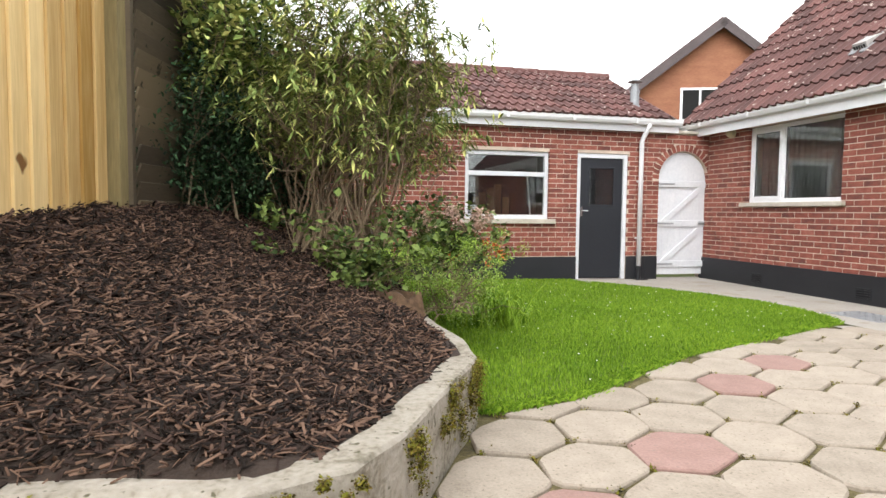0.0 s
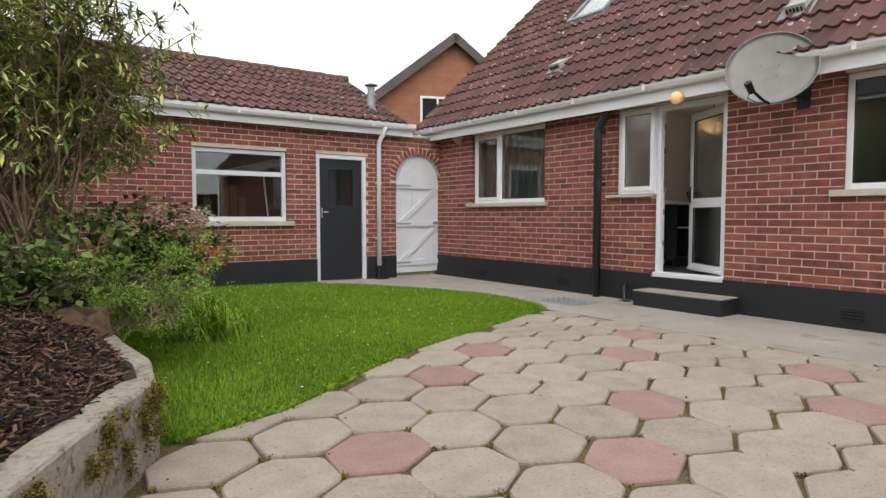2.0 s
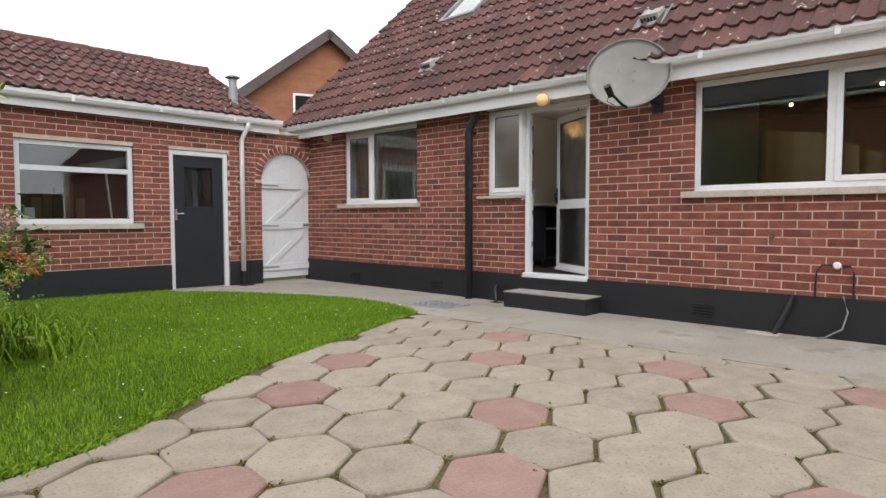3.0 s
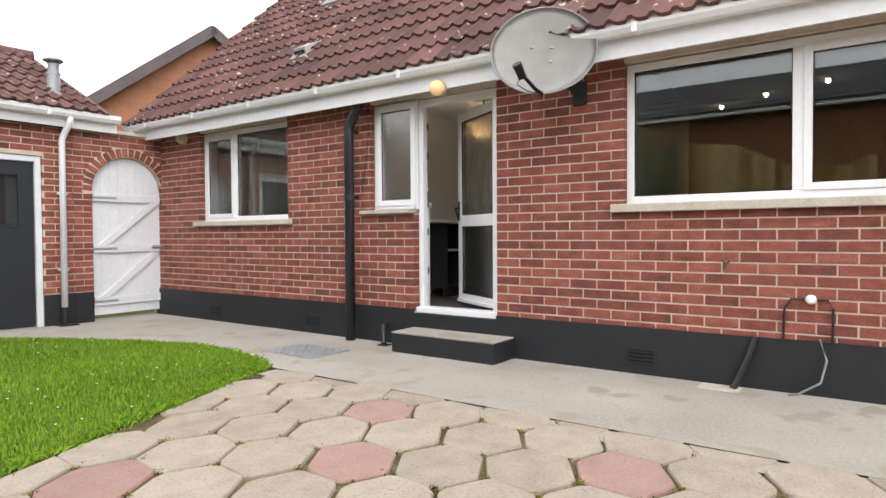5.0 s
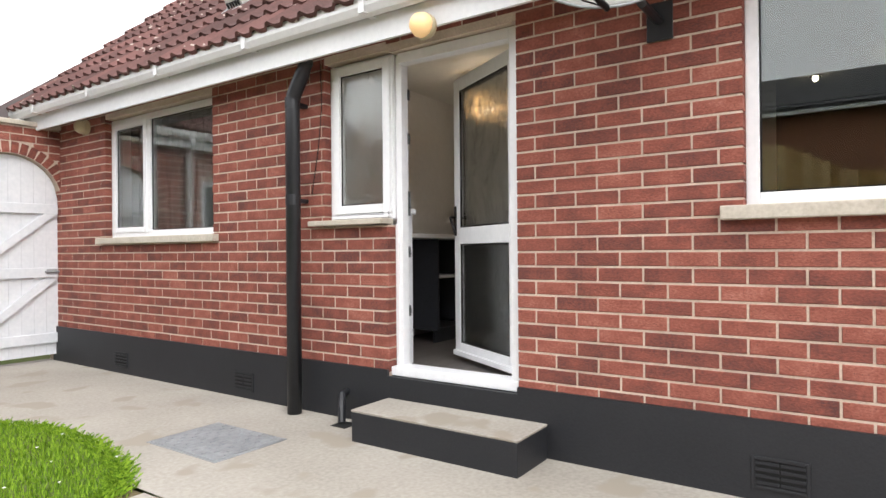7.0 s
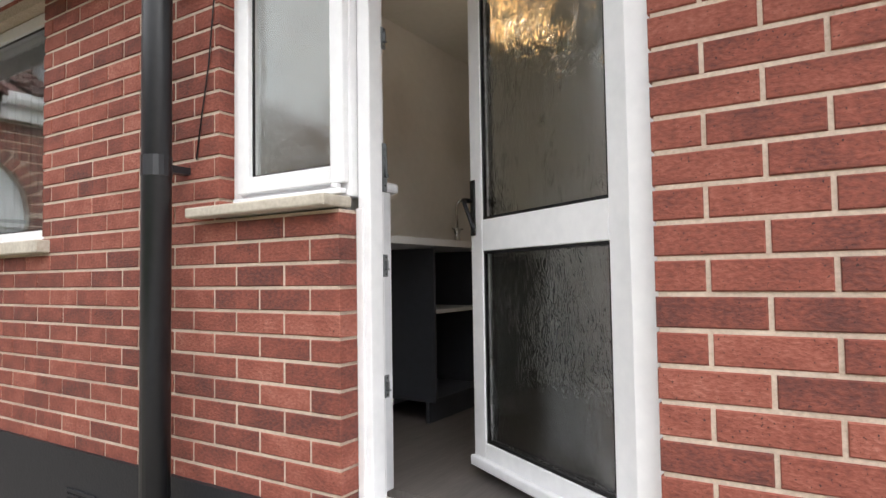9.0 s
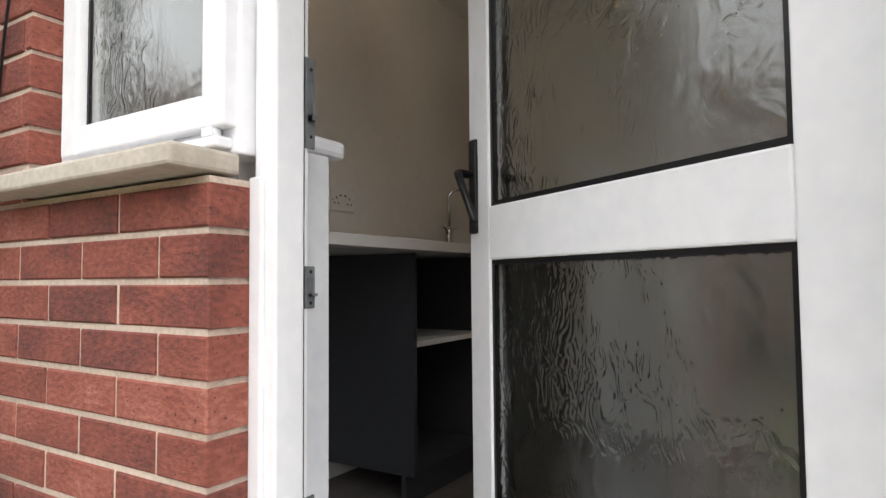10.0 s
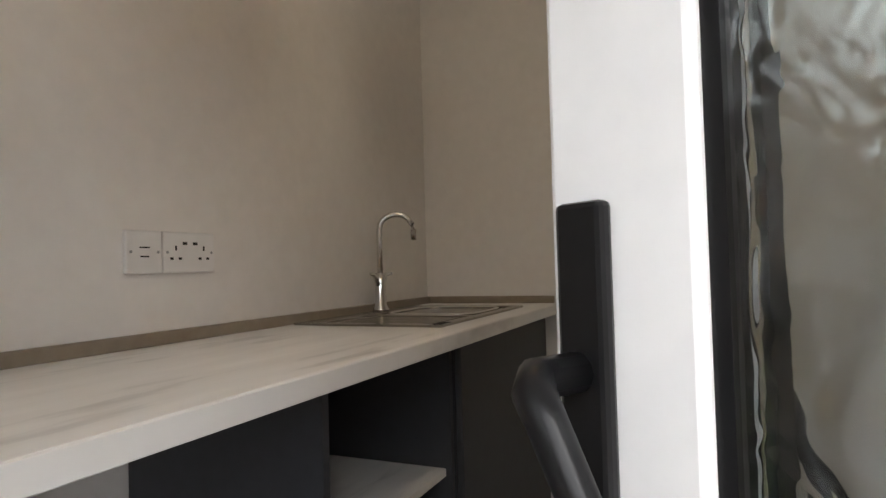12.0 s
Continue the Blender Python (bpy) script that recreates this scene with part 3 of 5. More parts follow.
# gate wall: piers and a brick arch
ARC_U, ARC_Z, ARC_R = 6.80, 1.56, 0.455
gate_wall = thing("wall_gate", "red brick wall with an arched gateway", "wall", GARAGE, kind="structure")
bm = boxes(((6.125, 0.005, -0.2), (6.345, 0.215, 2.29)))
n = 24
for k in range(n):
    c, d = math.pi * k / n, math.pi * (k + 1) / n
    ua, za, ub, zb = ARC_U + ARC_R * math.cos(c), ARC_Z + ARC_R * math.sin(c), ARC_U + ARC_R * math.cos(d), ARC_Z + ARC_R * math.sin(d)
    ring = [[bm.verts.new((u, v, z)) for u, z in ((ub, zb), (ua, za), (ua, 2.29), (ub, 2.29))] for v in (0.005, 0.215)]
    bm.faces.new(ring[0])
    bm.faces.new(ring[1][::-1])
    bm.faces.new((ring[0][0], ring[1][0], ring[1][1], ring[0][1]))
    bm.faces.new((ring[0][3], ring[0][2], ring[1][2], ring[1][3]))
part("wall_core", bm, M_MORTAR, gate_wall)
R1 = ARC_R + 0.115


def clip_arch(s, e, a, b):
    """A brick of the gate wall cut back to the ring of the arch."""
    zc = max((a + b) / 2, ARC_Z)
    if b < ARC_Z:
        lim = ARC_R
    elif zc - ARC_Z >= R1:
        return [(s, e, a, b)]
    else:
        lim = math.sqrt(max(0.0, R1 ** 2 - (zc - ARC_Z) ** 2))
    return [(p, q, a, b) for p, q in ((s, min(e, ARC_U - lim)), (max(s, ARC_U + lim), e)) if q - p > 0.02]


gb = [r for q in course_bricks(6.125, 7.26, 0.33, 2.29, []) for r in clip_arch(*q)]
lay_bricks(gate_wall, gb, lambda u, z: True, rng)
v, f = brick_shape()
arch_me = bpy.data.meshes.new("arch_brick")
arch_me.from_pydata(v, [], f)
arch_me.materials.append(M_BRICK)
count = 20
for i in range(count):
    a = math.pi * (i + 0.5) / count
    ob = new("arch_brick", arch_me)
    ob.parent = gate_wall
    ob.matrix_local = Matrix.Translation((ARC_U + (ARC_R + 0.057) * math.cos(a), -0.002, ARC_Z + (ARC_R + 0.057) * math.sin(a))) @ Matrix.Rotation(-a, 4, "Y") @ Matrix.Diagonal((0.50, 1, 0.98, 1))
part("coping", boxes(((6.125, -0.03, 2.292), (7.259, 0.24, 2.34)), bevel=0.008), M_SILL, gate_wall, "grey stone coping")
part("plinth_left", boxes(((6.125, -0.016, -0.2), (6.34, 0.004, 0.325))), M_BLACK, gate_wall)


# ---- openings ----
def stone_sill(m, u0, u1, z0, z1, v0=-0.055, v1=0.06):
    t = tagged(part("window_sill", boxes(((u0, v0, z0), (u1, v1, z1)), bevel=0.006), M_SILL), "pale weathered stone window sill", "window sill", group="stone sills", kind="structure")
    t.matrix_world = m
    return t


def sash(t, u0, u1, z0, z1, v0, v1, glass, w=0.05, tk=0.006):
    s = part("window_sash", frame_bars(u0, u1, z0, z1, w, v0, v1), M_PLASTIC, t)
    g1, g2 = w - 0.006, w - 0.006
    part("gasket", frame_bars(u0 + w - 0.001, u1 - w + 0.001, z0 + w - 0.001, z1 - w + 0.001, 0.008, v0 + 0.02, v0 + 0.03, 0), M_BLACKPLASTIC, s)
    pane("pane", u0 + g1, u1 - g1, z0 + g2, z1 - g2, v0 + 0.024, glass, s, 0.006, glass == M_OBSCURE)
    return s


w = thing("window_kitchen", "white framed kitchen window with dark reflective glass", "window", HOUSE @ Matrix.Translation((-0.03, 0, 0)), kind="structure")
part("window_frame", boxes(((-2.70, 0.06, 1.222), (-2.645, 0.13, 2.272)), ((-1.045, 0.06, 1.222), (-0.99, 0.13, 2.272)), ((-2.645, 0.06, 1.222), (-1.045, 0.13, 1.28)), ((-2.645, 0.06, 2.215), (-1.045, 0.13, 2.272)), ((-1.60, 0.06, 1.28), (-1.53, 0.13, 2.215)), bevel=0.004), M_PLASTIC, w)
part("gasket", frame_bars(-2.646, -1.599, 1.279, 2.216, 0.008, 0.075, 0.085, 0), M_BLACKPLASTIC, w)
pane("pane", -2.65, -1.595, 1.275, 2.22, 0.08, M_GLASS, w)
sash(w, -1.535, -1.04, 1.275, 2.22, 0.05, 0.11, M_GLASS)
stone_sill(HOUSE, -2.82, -0.93, 1.160, 1.222)

w = thing("window_back_room", "white framed window with a side opening sash", "window", HOUSE, kind="structure")
part("window_frame", boxes(((-8.15, 0.06, 1.182), (-8.095, 0.13, 2.282)), ((-6.565, 0.06, 1.182), (-6.51, 0.13, 2.282)), ((-8.095, 0.06, 1.182), (-6.565, 0.13, 1.24)), ((-8.095, 0.06, 2.225), (-6.565, 0.13, 2.282)), ((-7.56, 0.06, 1.24), (-7.49, 0.13, 2.225)), bevel=0.004), M_PLASTIC, w)
pane("pane", -7.495, -6.56, 1.235, 2.23, 0.08, M_GLASS, w)
part("gasket", frame_bars(-7.491, -6.564, 1.239, 2.226, 0.008, 0.075, 0.085, 0), M_BLACKPLASTIC, w)
sash(w, -8.11, -7.545, 1.225, 2.235, 0.05, 0.11, M_GLASS)
stone_sill(HOUSE, -8.24, -6.44, 1.125, 1.182)

nc = thing("net_curtain", "pale grey net curtain behind the window", "curtain", HOUSE)
bm = bmesh.new()
n = 120
low = [bm.verts.new((-8.12 + 1.58 * k / n, 0.24 + 0.012 * math.sin(k * 0.9) + 0.006 * math.sin(k * 2.3), 1.20)) for k in range(n + 1)]
high = [bm.verts.new((v.co.x, 0.24 + (v.co.y - 0.24) * 0.7, 2.27)) for v in low]
for k in range(n):
    bm.faces.new((low[k], low[k + 1], high[k + 1], high[k]))
part("cloth", bm, M_NET, nc, smooth=True)
part("rail", pipe([(-8.14, 0.24, 2.275), (-6.52, 0.24, 2.275)], 0.008, 8), M_PLASTIC, nc)

w = thing("window_side_light", "small white window with obscured glass beside the door", "window", HOUSE, kind="structure")
part("window_frame", frame_bars(-5.282, -4.744, 1.242, 2.282, 0.045, 0.06, 0.13), M_PLASTIC, w)
sash(w, -5.235, -4.752, 1.284, 2.258, 0.035, 0.10, M_OBSCURE, 0.055)
part("drip_lip", boxes(((-5.25, 0.028, 1.250), (-4.76, 0.06, 1.268)), bevel=0.004), M_PLASTIC, w)
part("mounting_clip", boxes(((-4.80, 0.03, 1.268), (-4.775, 0.05, 1.283)), bevel=0.002), M_PLASTIC, w)
stone_sill(HOUSE, -5.385, -4.741, 1.206, 1.2405, -0.065)

d = thing("door_frame", "white plastic back door frame with grey lock keeps", "door frame", HOUSE, kind="structure")
part("post_latch", boxes(((-4.7385, 0.085, 0.262), (-4.690, 0.147, 2.268)), bevel=0.004), M_PLASTIC, d)
part("cover_strip", boxes(((-4.7385, 0.074, 0.262), (-4.712, 0.0845, 1.205)), bevel=0.003), M_PLASTIC, d)
part("rebate", boxes(((-4.7385, 0.1475, 0.262), (-4.700, 0.165, 2.268)), bevel=0.002), M_PLASTIC, d)
part("gasket", boxes(((-4.7000, 0.1495, 0.33), (-4.6975, 0.1545, 2.20))), M_BLACKPLASTIC, d)
part("post_hinge", boxes(((-3.905, 0.045, 0.262), (-3.842, 0.145, 2.268)), bevel=0.004), M_PLASTIC, d)
part("head", boxes(((-4.690, 0.045, 2.205), (-3.905, 0.125, 2.268)), bevel=0.004), M_PLASTIC, d)
part("sill", boxes(((-4.737, 0.02, 0.2625), (-3.842, 0.16, 0.318)), bevel=0.006), M_PLASTIC, d)
part("reveal_lining", boxes(((-4.799, 0.166, 0.29), (-4.775, 0.300, 1.279)), bevel=0.003), M_WHITE, d)
for z, h in ((0.62, 0.07), (0.995, 0.07), (1.262, 0.155), (1.72, 0.07), (2.0, 0.07)):
    k = part("lock_keep", boxes(((-4.7000, 0.155, z), (-4.6955, 0.178, z + h)), bevel=0.002), M_IRON, d)
    part("keep_lip", boxes(((-4.6955, 0.160, z + h * 0.3), (-4.685, 0.166, z + h * 0.72)), ((-4.6955, 0.160, z + h * 0.3), (-4.686, 0.174, z + h * 0.36))), M_IRON, k)
    for q in (0.13, 0.87):
        part("screw", pipe([(-4.6956, 0.167, z + h * q), (-4.6945, 0.167, z + h * q)], 0.003, 8), M_DARK, k)
inner_sill = tagged(part("inner_window_sill", boxes(((-5.28, 0.13, 1.280), (-4.773, 0.348, 1.316)), bevel=0.011), M_WHITE), "white inner window board with a rounded nose", "window sill", kind="structure")
inner_sill.matrix_world = HOUSE

# the open door leaf, hinged at the far post
OPEN = math.atan2(0.515, 0.857)
LEAF = Matrix.Translation((7.354, 3.870, 0)) @ Matrix.Rotation(math.pi / 2 - OPEN, 4, "Z")   # u along the leaf from the hinge, v to the yard side is +y turned
leaf = thing("back_door", "open white plastic back door with two obscured glass panes", "door", LEAF)
W_, ZB, ZT = 0.851, 0.325, 2.20
part("leaf_frame", boxes(((0.02, -0.03, ZB), (0.13, 0.03, ZT)), ((W_ - 0.078, -0.03, ZB), (W_, 0.03, ZT)), ((0.13, -0.03, ZB), (W_ - 0.078, 0.03, 0.415)), ((0.13, -0.03, 1.08), (W_ - 0.078, 0.03, 1.19)), ((0.13, -0.03, 2.115), (W_ - 0.078, 0.03, ZT)), bevel=0.004), M_PLASTIC, leaf)
for a, b in ((0.415, 1.08), (1.19, 2.115)):
    for f0, f1 in ((0.008, 0.024), (-0.024, -0.010)):
        part("gasket", boxes(((0.13, f0, a), (0.139, f1, b)), ((W_ - 0.086, f0, a), (W_ - 0.078, f1, b)), ((0.139, f0, a), (W_ - 0.086, f1, a + 0.010)), ((0.139, f0, b - 0.010), (W_ - 0.086, f1, b))), M_BLACKPLASTIC, leaf)
    pane("pane", 0.135, W_ - 0.084, a + 0.006, b - 0.006, -0.006, M_OBSCURE, leaf, 0.006, True, True)
part("drip_bar", boxes(((0.01, 0.03, ZB + 0.005), (W_ - 0.01, 0.055, ZB + 0.04)), bevel=0.006), M_PLASTIC, leaf)
for s in (1, -1):
    h = part("handle_plate", boxes(((W_ - 0.038, s * 0.03, 1.137), (W_ - 0.011, s * 0.039, 1.337)), bevel=0.003), M_BLACKPLASTIC, leaf, "black handle plate")
    part("lever", pipe([(W_ - 0.023, s * 0.04, 1.262), (W_ - 0.027, s * 0.068, 1.263), (W_ - 0.036, s * 0.078, 1.260), (W_ - 0.045, s * 0.080, 1.250), (W_ - 0.075, s * 0.077, 1.195), (W_ - 0.092, s * 0.074, 1.160), (W_ - 0.096, s * 0.070, 1.152)], [0.009, 0.009, 0.009, 0.0085, 0.0075, 0.007, 0.004], 12), M_BLACKPLASTIC, h, smooth=True)

# garage window and door
w = thing("window_garage", "white painted garage window with dark panes", "window", GARAGE, kind="structure")
part("window_frame", boxes(((3.115, 0.04, 0.905), (3.175, 0.11, 1.925)), ((4.39, 0.04, 0.905), (4.45, 0.11, 1.925)), ((3.175, 0.04, 0.905), (4.39, 0.11, 0.965)), ((3.175, 0.04, 1.865), (4.39, 0.11, 1.925)), ((3.175, 0.04, 1.555), (4.39, 0.11, 1.62)), bevel=0.004), M_WHITE, w)
pane("pane", 3.17, 4.395, 0.96, 1.56, 0.07, M_GLASS, w)
pane("pane", 3.17, 4.395, 1.615, 1.87, 0.07, M_GLASS, w)
bx = thing("white_carton", "small white carton standing inside the garage window", "carton", GARAGE @ Matrix.Translation((3.28, 0.16, 0.975)))
part("carton_body", boxes(((-0.055, -0.03, 0), (0.055, 0.03, 0.13)), bevel=0.003), M_PLASTIC, bx)
part("carton_flap", boxes(((-0.055, -0.03, 0.1302), (0.055, 0.0, 0.133))), M_PLASTIC, bx)
tagged(part("garage_window_board", boxes(((3.12, 0.11, 0.945), (4.44, 0.26, 0.974)), bevel=0.004), M_WHITE), "white board inside the garage window", "window sill", kind="structure").matrix_world = GARAGE
po = thing("leaning_pole", "pale wooden pole leaning inside the garage", "pole", GARAGE)
part("shaft", pipe([(4.36, 0.30, 0.0), (4.16, 0.18, 1.60)], 0.014, 8), M_PLASTIC, po)
st2 = thing("stacked_boards", "stack of old brown boards leaning inside the garage", "boards", GARAGE)
for k in range(6):
    part("board", boxes(((3.45 + k * 0.13, 0.75 + 0.03 * (k % 2), 0.0), (3.56 + k * 0.13, 0.78 + 0.03 * (k % 2), 1.25 + 0.07 * ((k * 5) % 4))), bevel=0.004), M_OLDFENCE, st2)
tagged(part("garage_floor", boxes(((-2.9, 0.11, -0.15), (6.0, 4.2, -0.002))), M_CONC), "concrete garage floor", "floor", kind="structure").matrix_world = GARAGE
stone_sill(GARAGE, 3.03, 4.55, 0.835, 0.905)
d = thing("door_garage", "dark blue garage door in a white painted frame", "door", GARAGE)
part("door_post", boxes(((4.92, 0.02, -0.04), (4.985, 0.11, 1.93)), bevel=0.004), M_WHITE, d)
part("door_post", boxes(((5.725, 0.02, -0.04), (5.79, 0.11, 1.93)), bevel=0.004), M_WHITE, d)
part("door_head", boxes(((4.985, 0.02, 1.865), (5.725, 0.11, 1.93)), bevel=0.004), M_WHITE, d)
part("door_leaf", wall_mesh(4.99, 5.72, -0.02, 1.86, [(5.13, 5.58, 1.12, 1.72)], 0.05, 0.09), M_DOORBLUE, d)
part("leaf_moulding", frame_bars(5.12, 5.59, 1.11, 1.73, 0.03, 0.042, 0.052, 0.003), M_DOORBLUE, d)
pane("pane", 5.13, 5.58, 1.12, 1.72, 0.055, M_GLASS, d, double=False)
# added sheet behind the pane, its dark colour standing for the unlit garage
part("dark_inside_sheet", boxes(((5.10, 0.091, 1.09), (5.61, 0.10, 1.75))), M_DOORBLUE, d)
hd = part("handle_plate", boxes(((5.005, 0.04, 0.95), (5.04, 0.049, 1.10)), bevel=0.003), M_CHROME, d, "chrome handle plate")
part("lever", pipe([(5.022, 0.045, 1.04), (5.022, 0.005, 1.04), (5.11, 0.0, 1.04)], 0.008, 8), M_CHROME, hd)

# the arched gate
gate = thing("garden_gate", "white painted boarded arched gate with iron strap hinges", "gate", GARAGE @ Matrix.Translation((0, 0.06, 0)))


def arch_top(u):
    d2 = (ARC_R - 0.012) ** 2 - (u - ARC_U) ** 2
    return ARC_Z + math.sqrt(max(0.0, d2))


g0, g1 = ARC_U - ARC_R + 0.012, ARC_U + ARC_R - 0.012
step = (g1 - g0) / 8
for i in range(8):
    a, b = g0 + i * step + 0.0008, g0 + (i + 1) * step - 0.0008
    bm = bmesh.new()
    m = 4
    up = [(a + (b - a) * k / m, max(1.58, arch_top(a + (b - a) * k / m))) for k in range(m + 1)]
    ol = [(a, 0.02), (b, 0.02)] + up[::-1]
    fr = [bm.verts.new((u, 0.0, z)) for u, z in ol]
    bk = [bm.verts.new((u, 0.025, z)) for u, z in ol]
    bm.faces.new(fr)
    bm.faces.new(bk[::-1])
    for k in range(len(ol)):
        bm.faces.new((fr[k], bk[k], bk[(k + 1) % len(ol)], fr[(k + 1) % len(ol)]))
    bmesh.ops.recalc_face_normals(bm, faces=bm.faces)
    part("board", bm, M_WHITE, gate)
for z in (0.14, 0.80, 1.44):
    part("ledge", boxes(((g0 + 0.01, -0.03, z), (g1 - 0.01, 0.0, z + 0.10)), bevel=0.004), M_WHITE, gate)
    hg = part("strap_hinge", boxes(((g0 - 0.005, -0.036, z + 0.035), (g0 + 0.30, -0.030, z + 0.065)), bevel=0.002), M_STEEL, gate)
for z in (0.24, 0.90):
    bm = bmesh.new()
    ol = [(g0 + 0.08, z), (g0 + 0.20, z), (g1 - 0.02, z + 0.54), (g1 - 0.14, z + 0.54)]
    fr = [bm.verts.new((u, -0.028, q)) for u, q in ol]
    bk = [bm.verts.new((u, -0.001, q)) for u, q in ol]
    bm.faces.new(fr)
    for k in range(4):
        bm.faces.new((fr[k], bk[k], bk[(k + 1) % 4], fr[(k + 1) % 4]))
    bmesh.ops.recalc_face_normals(bm, faces=bm.faces)
    part("brace", bm, M_WHITE, gate)
part("bolt", pipe([(g1 - 0.14, -0.045, 0.86), (g1 + 0.02, -0.045, 0.86)], 0.008, 8), M_STEEL, gate)
part("bolt_plate", boxes(((g1 - 0.12, -0.038, 0.835), (g1 - 0.02, -0.031, 0.885))), M_STEEL, gate)

# the doorstep
stp = thing("doorstep", "black painted doorstep with a pale concrete tread", "step")
part("riser", boxes(((6.842, 3.665, -0.2), (7.18, 4.725, 0.118)), bevel=0.006), M_BLACK, stp)
part("tread", boxes(((6.839, 3.662, 0.119), (7.178, 4.728, 0.132)), bevel=0.004), M_CONC, stp)

# ---- the inside: utility room and dark rooms behind the glass ----
FLOOR = 0.29
tagged(part("floor", boxes(((7.49, -3.4, FLOOR - 0.1), (15.8, 9.1, FLOOR))), M_VINYL), "dark grey plank vinyl floor", "floor", kind="structure")
tagged(part("floor_threshold", boxes(((7.36, 3.87, FLOOR - 0.1), (7.49, 4.67, FLOOR - 0.001))), M_VINYL), "dark grey vinyl at the door", "floor", kind="structure")
tagged(part("ceiling", boxes(((7.49, -3.4, 2.45), (15.8, 9.1, 2.5))), M_CEIL), "plain white ceiling", "ceiling", kind="structure")
tagged(part("wall_utility_sockets", boxes(((7.49, 5.583, FLOOR), (9.66, 5.71, 2.45))), M_PLASTER), "cream painted utility room wall", "wall", kind="structure")
tagged(part("wall_utility_end", boxes(((9.66, 2.9, FLOOR), (9.76, 5.71, 2.45))), M_PLASTER), "cream painted end wall", "wall", kind="structure")
tagged(part("wall_utility_kitchen", boxes(((7.49, 2.85, FLOOR), (9.66, 2.95, 2.45))), M_PLASTER), "cream painted partition", "wall", kind="structure")
# the unit board's dark colour here stands in for the shade deep indoors
tagged(part("wall_kitchen_far", boxes(((11.2, -3.4, FLOOR), (11.3, 9.1, 2.45))), M_UNIT), "far wall of the rooms, coloured dark for the room's shade", "wall", kind="structure")

top = thing("worktop", "pale marbled laminate worktop on dark base units", "worktop")
part("board", boxes(((7.495, 5.054, 1.134), (9.658, 5.581, 1.168)), bevel=0.002), M_TOP, top)
part("edging", boxes(((7.495, 5.050, 1.1345), (9.658, 5.0538, 1.1672)), bevel=0.0015), M_TOP, top)
tagged(part("upstand", boxes(((7.50, 5.562, 1.1675), (9.64, 5.5825, 1.194)), ((9.640, 5.075, 1.1675), (9.659, 5.5825, 1.194)), bevel=0.003), M_STRIP), "grey sealing strip along the worktop", "trim", kind="structure")


def base_unit(x0, x1, shelf, door):
    t = thing("base_unit", "dark grey open fronted kitchen base unit" if not door else "dark grey kitchen base unit with a closed door", "base unit", Matrix.Translation((x0, 0, 0)), group="base units")
    w_ = x1 - x0
    part("side_panel", boxes(((0, 5.130, FLOOR + 0.10), (0.018, 5.575, 1.130))), M_UNIT, t)
    part("side_panel", boxes(((w_ - 0.018, 5.130, FLOOR + 0.10), (w_, 5.575, 1.130))), M_UNIT, t)
    part("bottom_panel", boxes(((0.018, 5.130, FLOOR + 0.10), (w_ - 0.018, 5.575, FLOOR + 0.118))), M_UNIT, t)
    part("back_panel", boxes(((0.018, 5.56, FLOOR + 0.118), (w_ - 0.018, 5.575, 1.130))), M_UNIT, t)
    part("plinth_board", boxes(((0, 5.165, FLOOR), (w_, 5.183, FLOOR + 0.099))), M_UNIT, t)
    if shelf:
        part("shelf", boxes(((0.019, 5.145, 0.812), (w_ - 0.019, 5.558, 0.830))), M_TOP, t, "pale shelf board")
    if door:
        part("unit_door", boxes(((0.002, 5.110, FLOOR + 0.105), (w_ - 0.002, 5.128, 1.126)), bevel=0.003), M_UNIT, t)
    return t


base_unit(8.302, 8.835, True, False)
base_unit(8.84, 9.655, False, True)

# sink and tap
SX, SY, SZ = 8.77, 5.125, 1.1683
sk = thing("sink", "stainless steel inset sink with a drainer", "sink", Matrix.Translation((SX, SY, SZ)))
RX, RY = 0.66, 0.42
part("rim", boxes(((0, 0, 0), (RX, 0.03, 0.006)), ((0, RY - 0.07, 0), (RX, RY, 0.006)), ((0, 0.03, 0), (0.03, RY - 0.07, 0.006)), ((RX - 0.03, 0.03, 0), (RX, RY - 0.07, 0.006)), ((0.25, 0.03, 0), (0.285, RY - 0.07, 0.006)), bevel=0.002), M_INOX, sk)
part("bowl", boxes(((0.285, 0.03, 0.0003), (RX - 0.03, RY - 0.07, 0.0015))), M_INOX, sk)
lip = [(0.30 + 0.31 * (0.5 + 0.5 * c * (1 if abs(c) < 0.8 else 0.98)), 0.05 + 0.28 * (0.5 + 0.5 * q), 0.004) for c, q in [(math.copysign(abs(math.cos(a)) ** 0.4, math.cos(a)), math.copysign(abs(math.sin(a)) ** 0.4, math.sin(a))) for a in [k * math.pi / 18 for k in range(37)]]]
part("bowl_lip", tube(bmesh.new(), lip, 0.005, 6, False), M_CHROME, sk, smooth=True)
for i in range(7):
    part("drainer_ridge", boxes(((0.045 + i * 0.028, 0.05, 0.0005), (0.057 + i * 0.028, 0.33, 0.004)), bevel=0.001), M_INOX, sk)
for i in range(4):
    part("overflow_slot", boxes(((0.015 + i * 0.018, 0.008, 0.0062), (0.023 + i * 0.018, 0.03, 0.0068))), M_DARK, sk)
tp = thing("kitchen_tap", "tall chrome swan neck kitchen tap", "tap", Matrix.Translation((9.155, 5.505, 1.1743)))
part("base", lathe(bmesh.new(), [(0.026, 0), (0.026, 0.008), (0.018, 0.02), (0.017, 0.10), (0.012, 0.12)], 16), M_CHROME, tp, smooth=True)
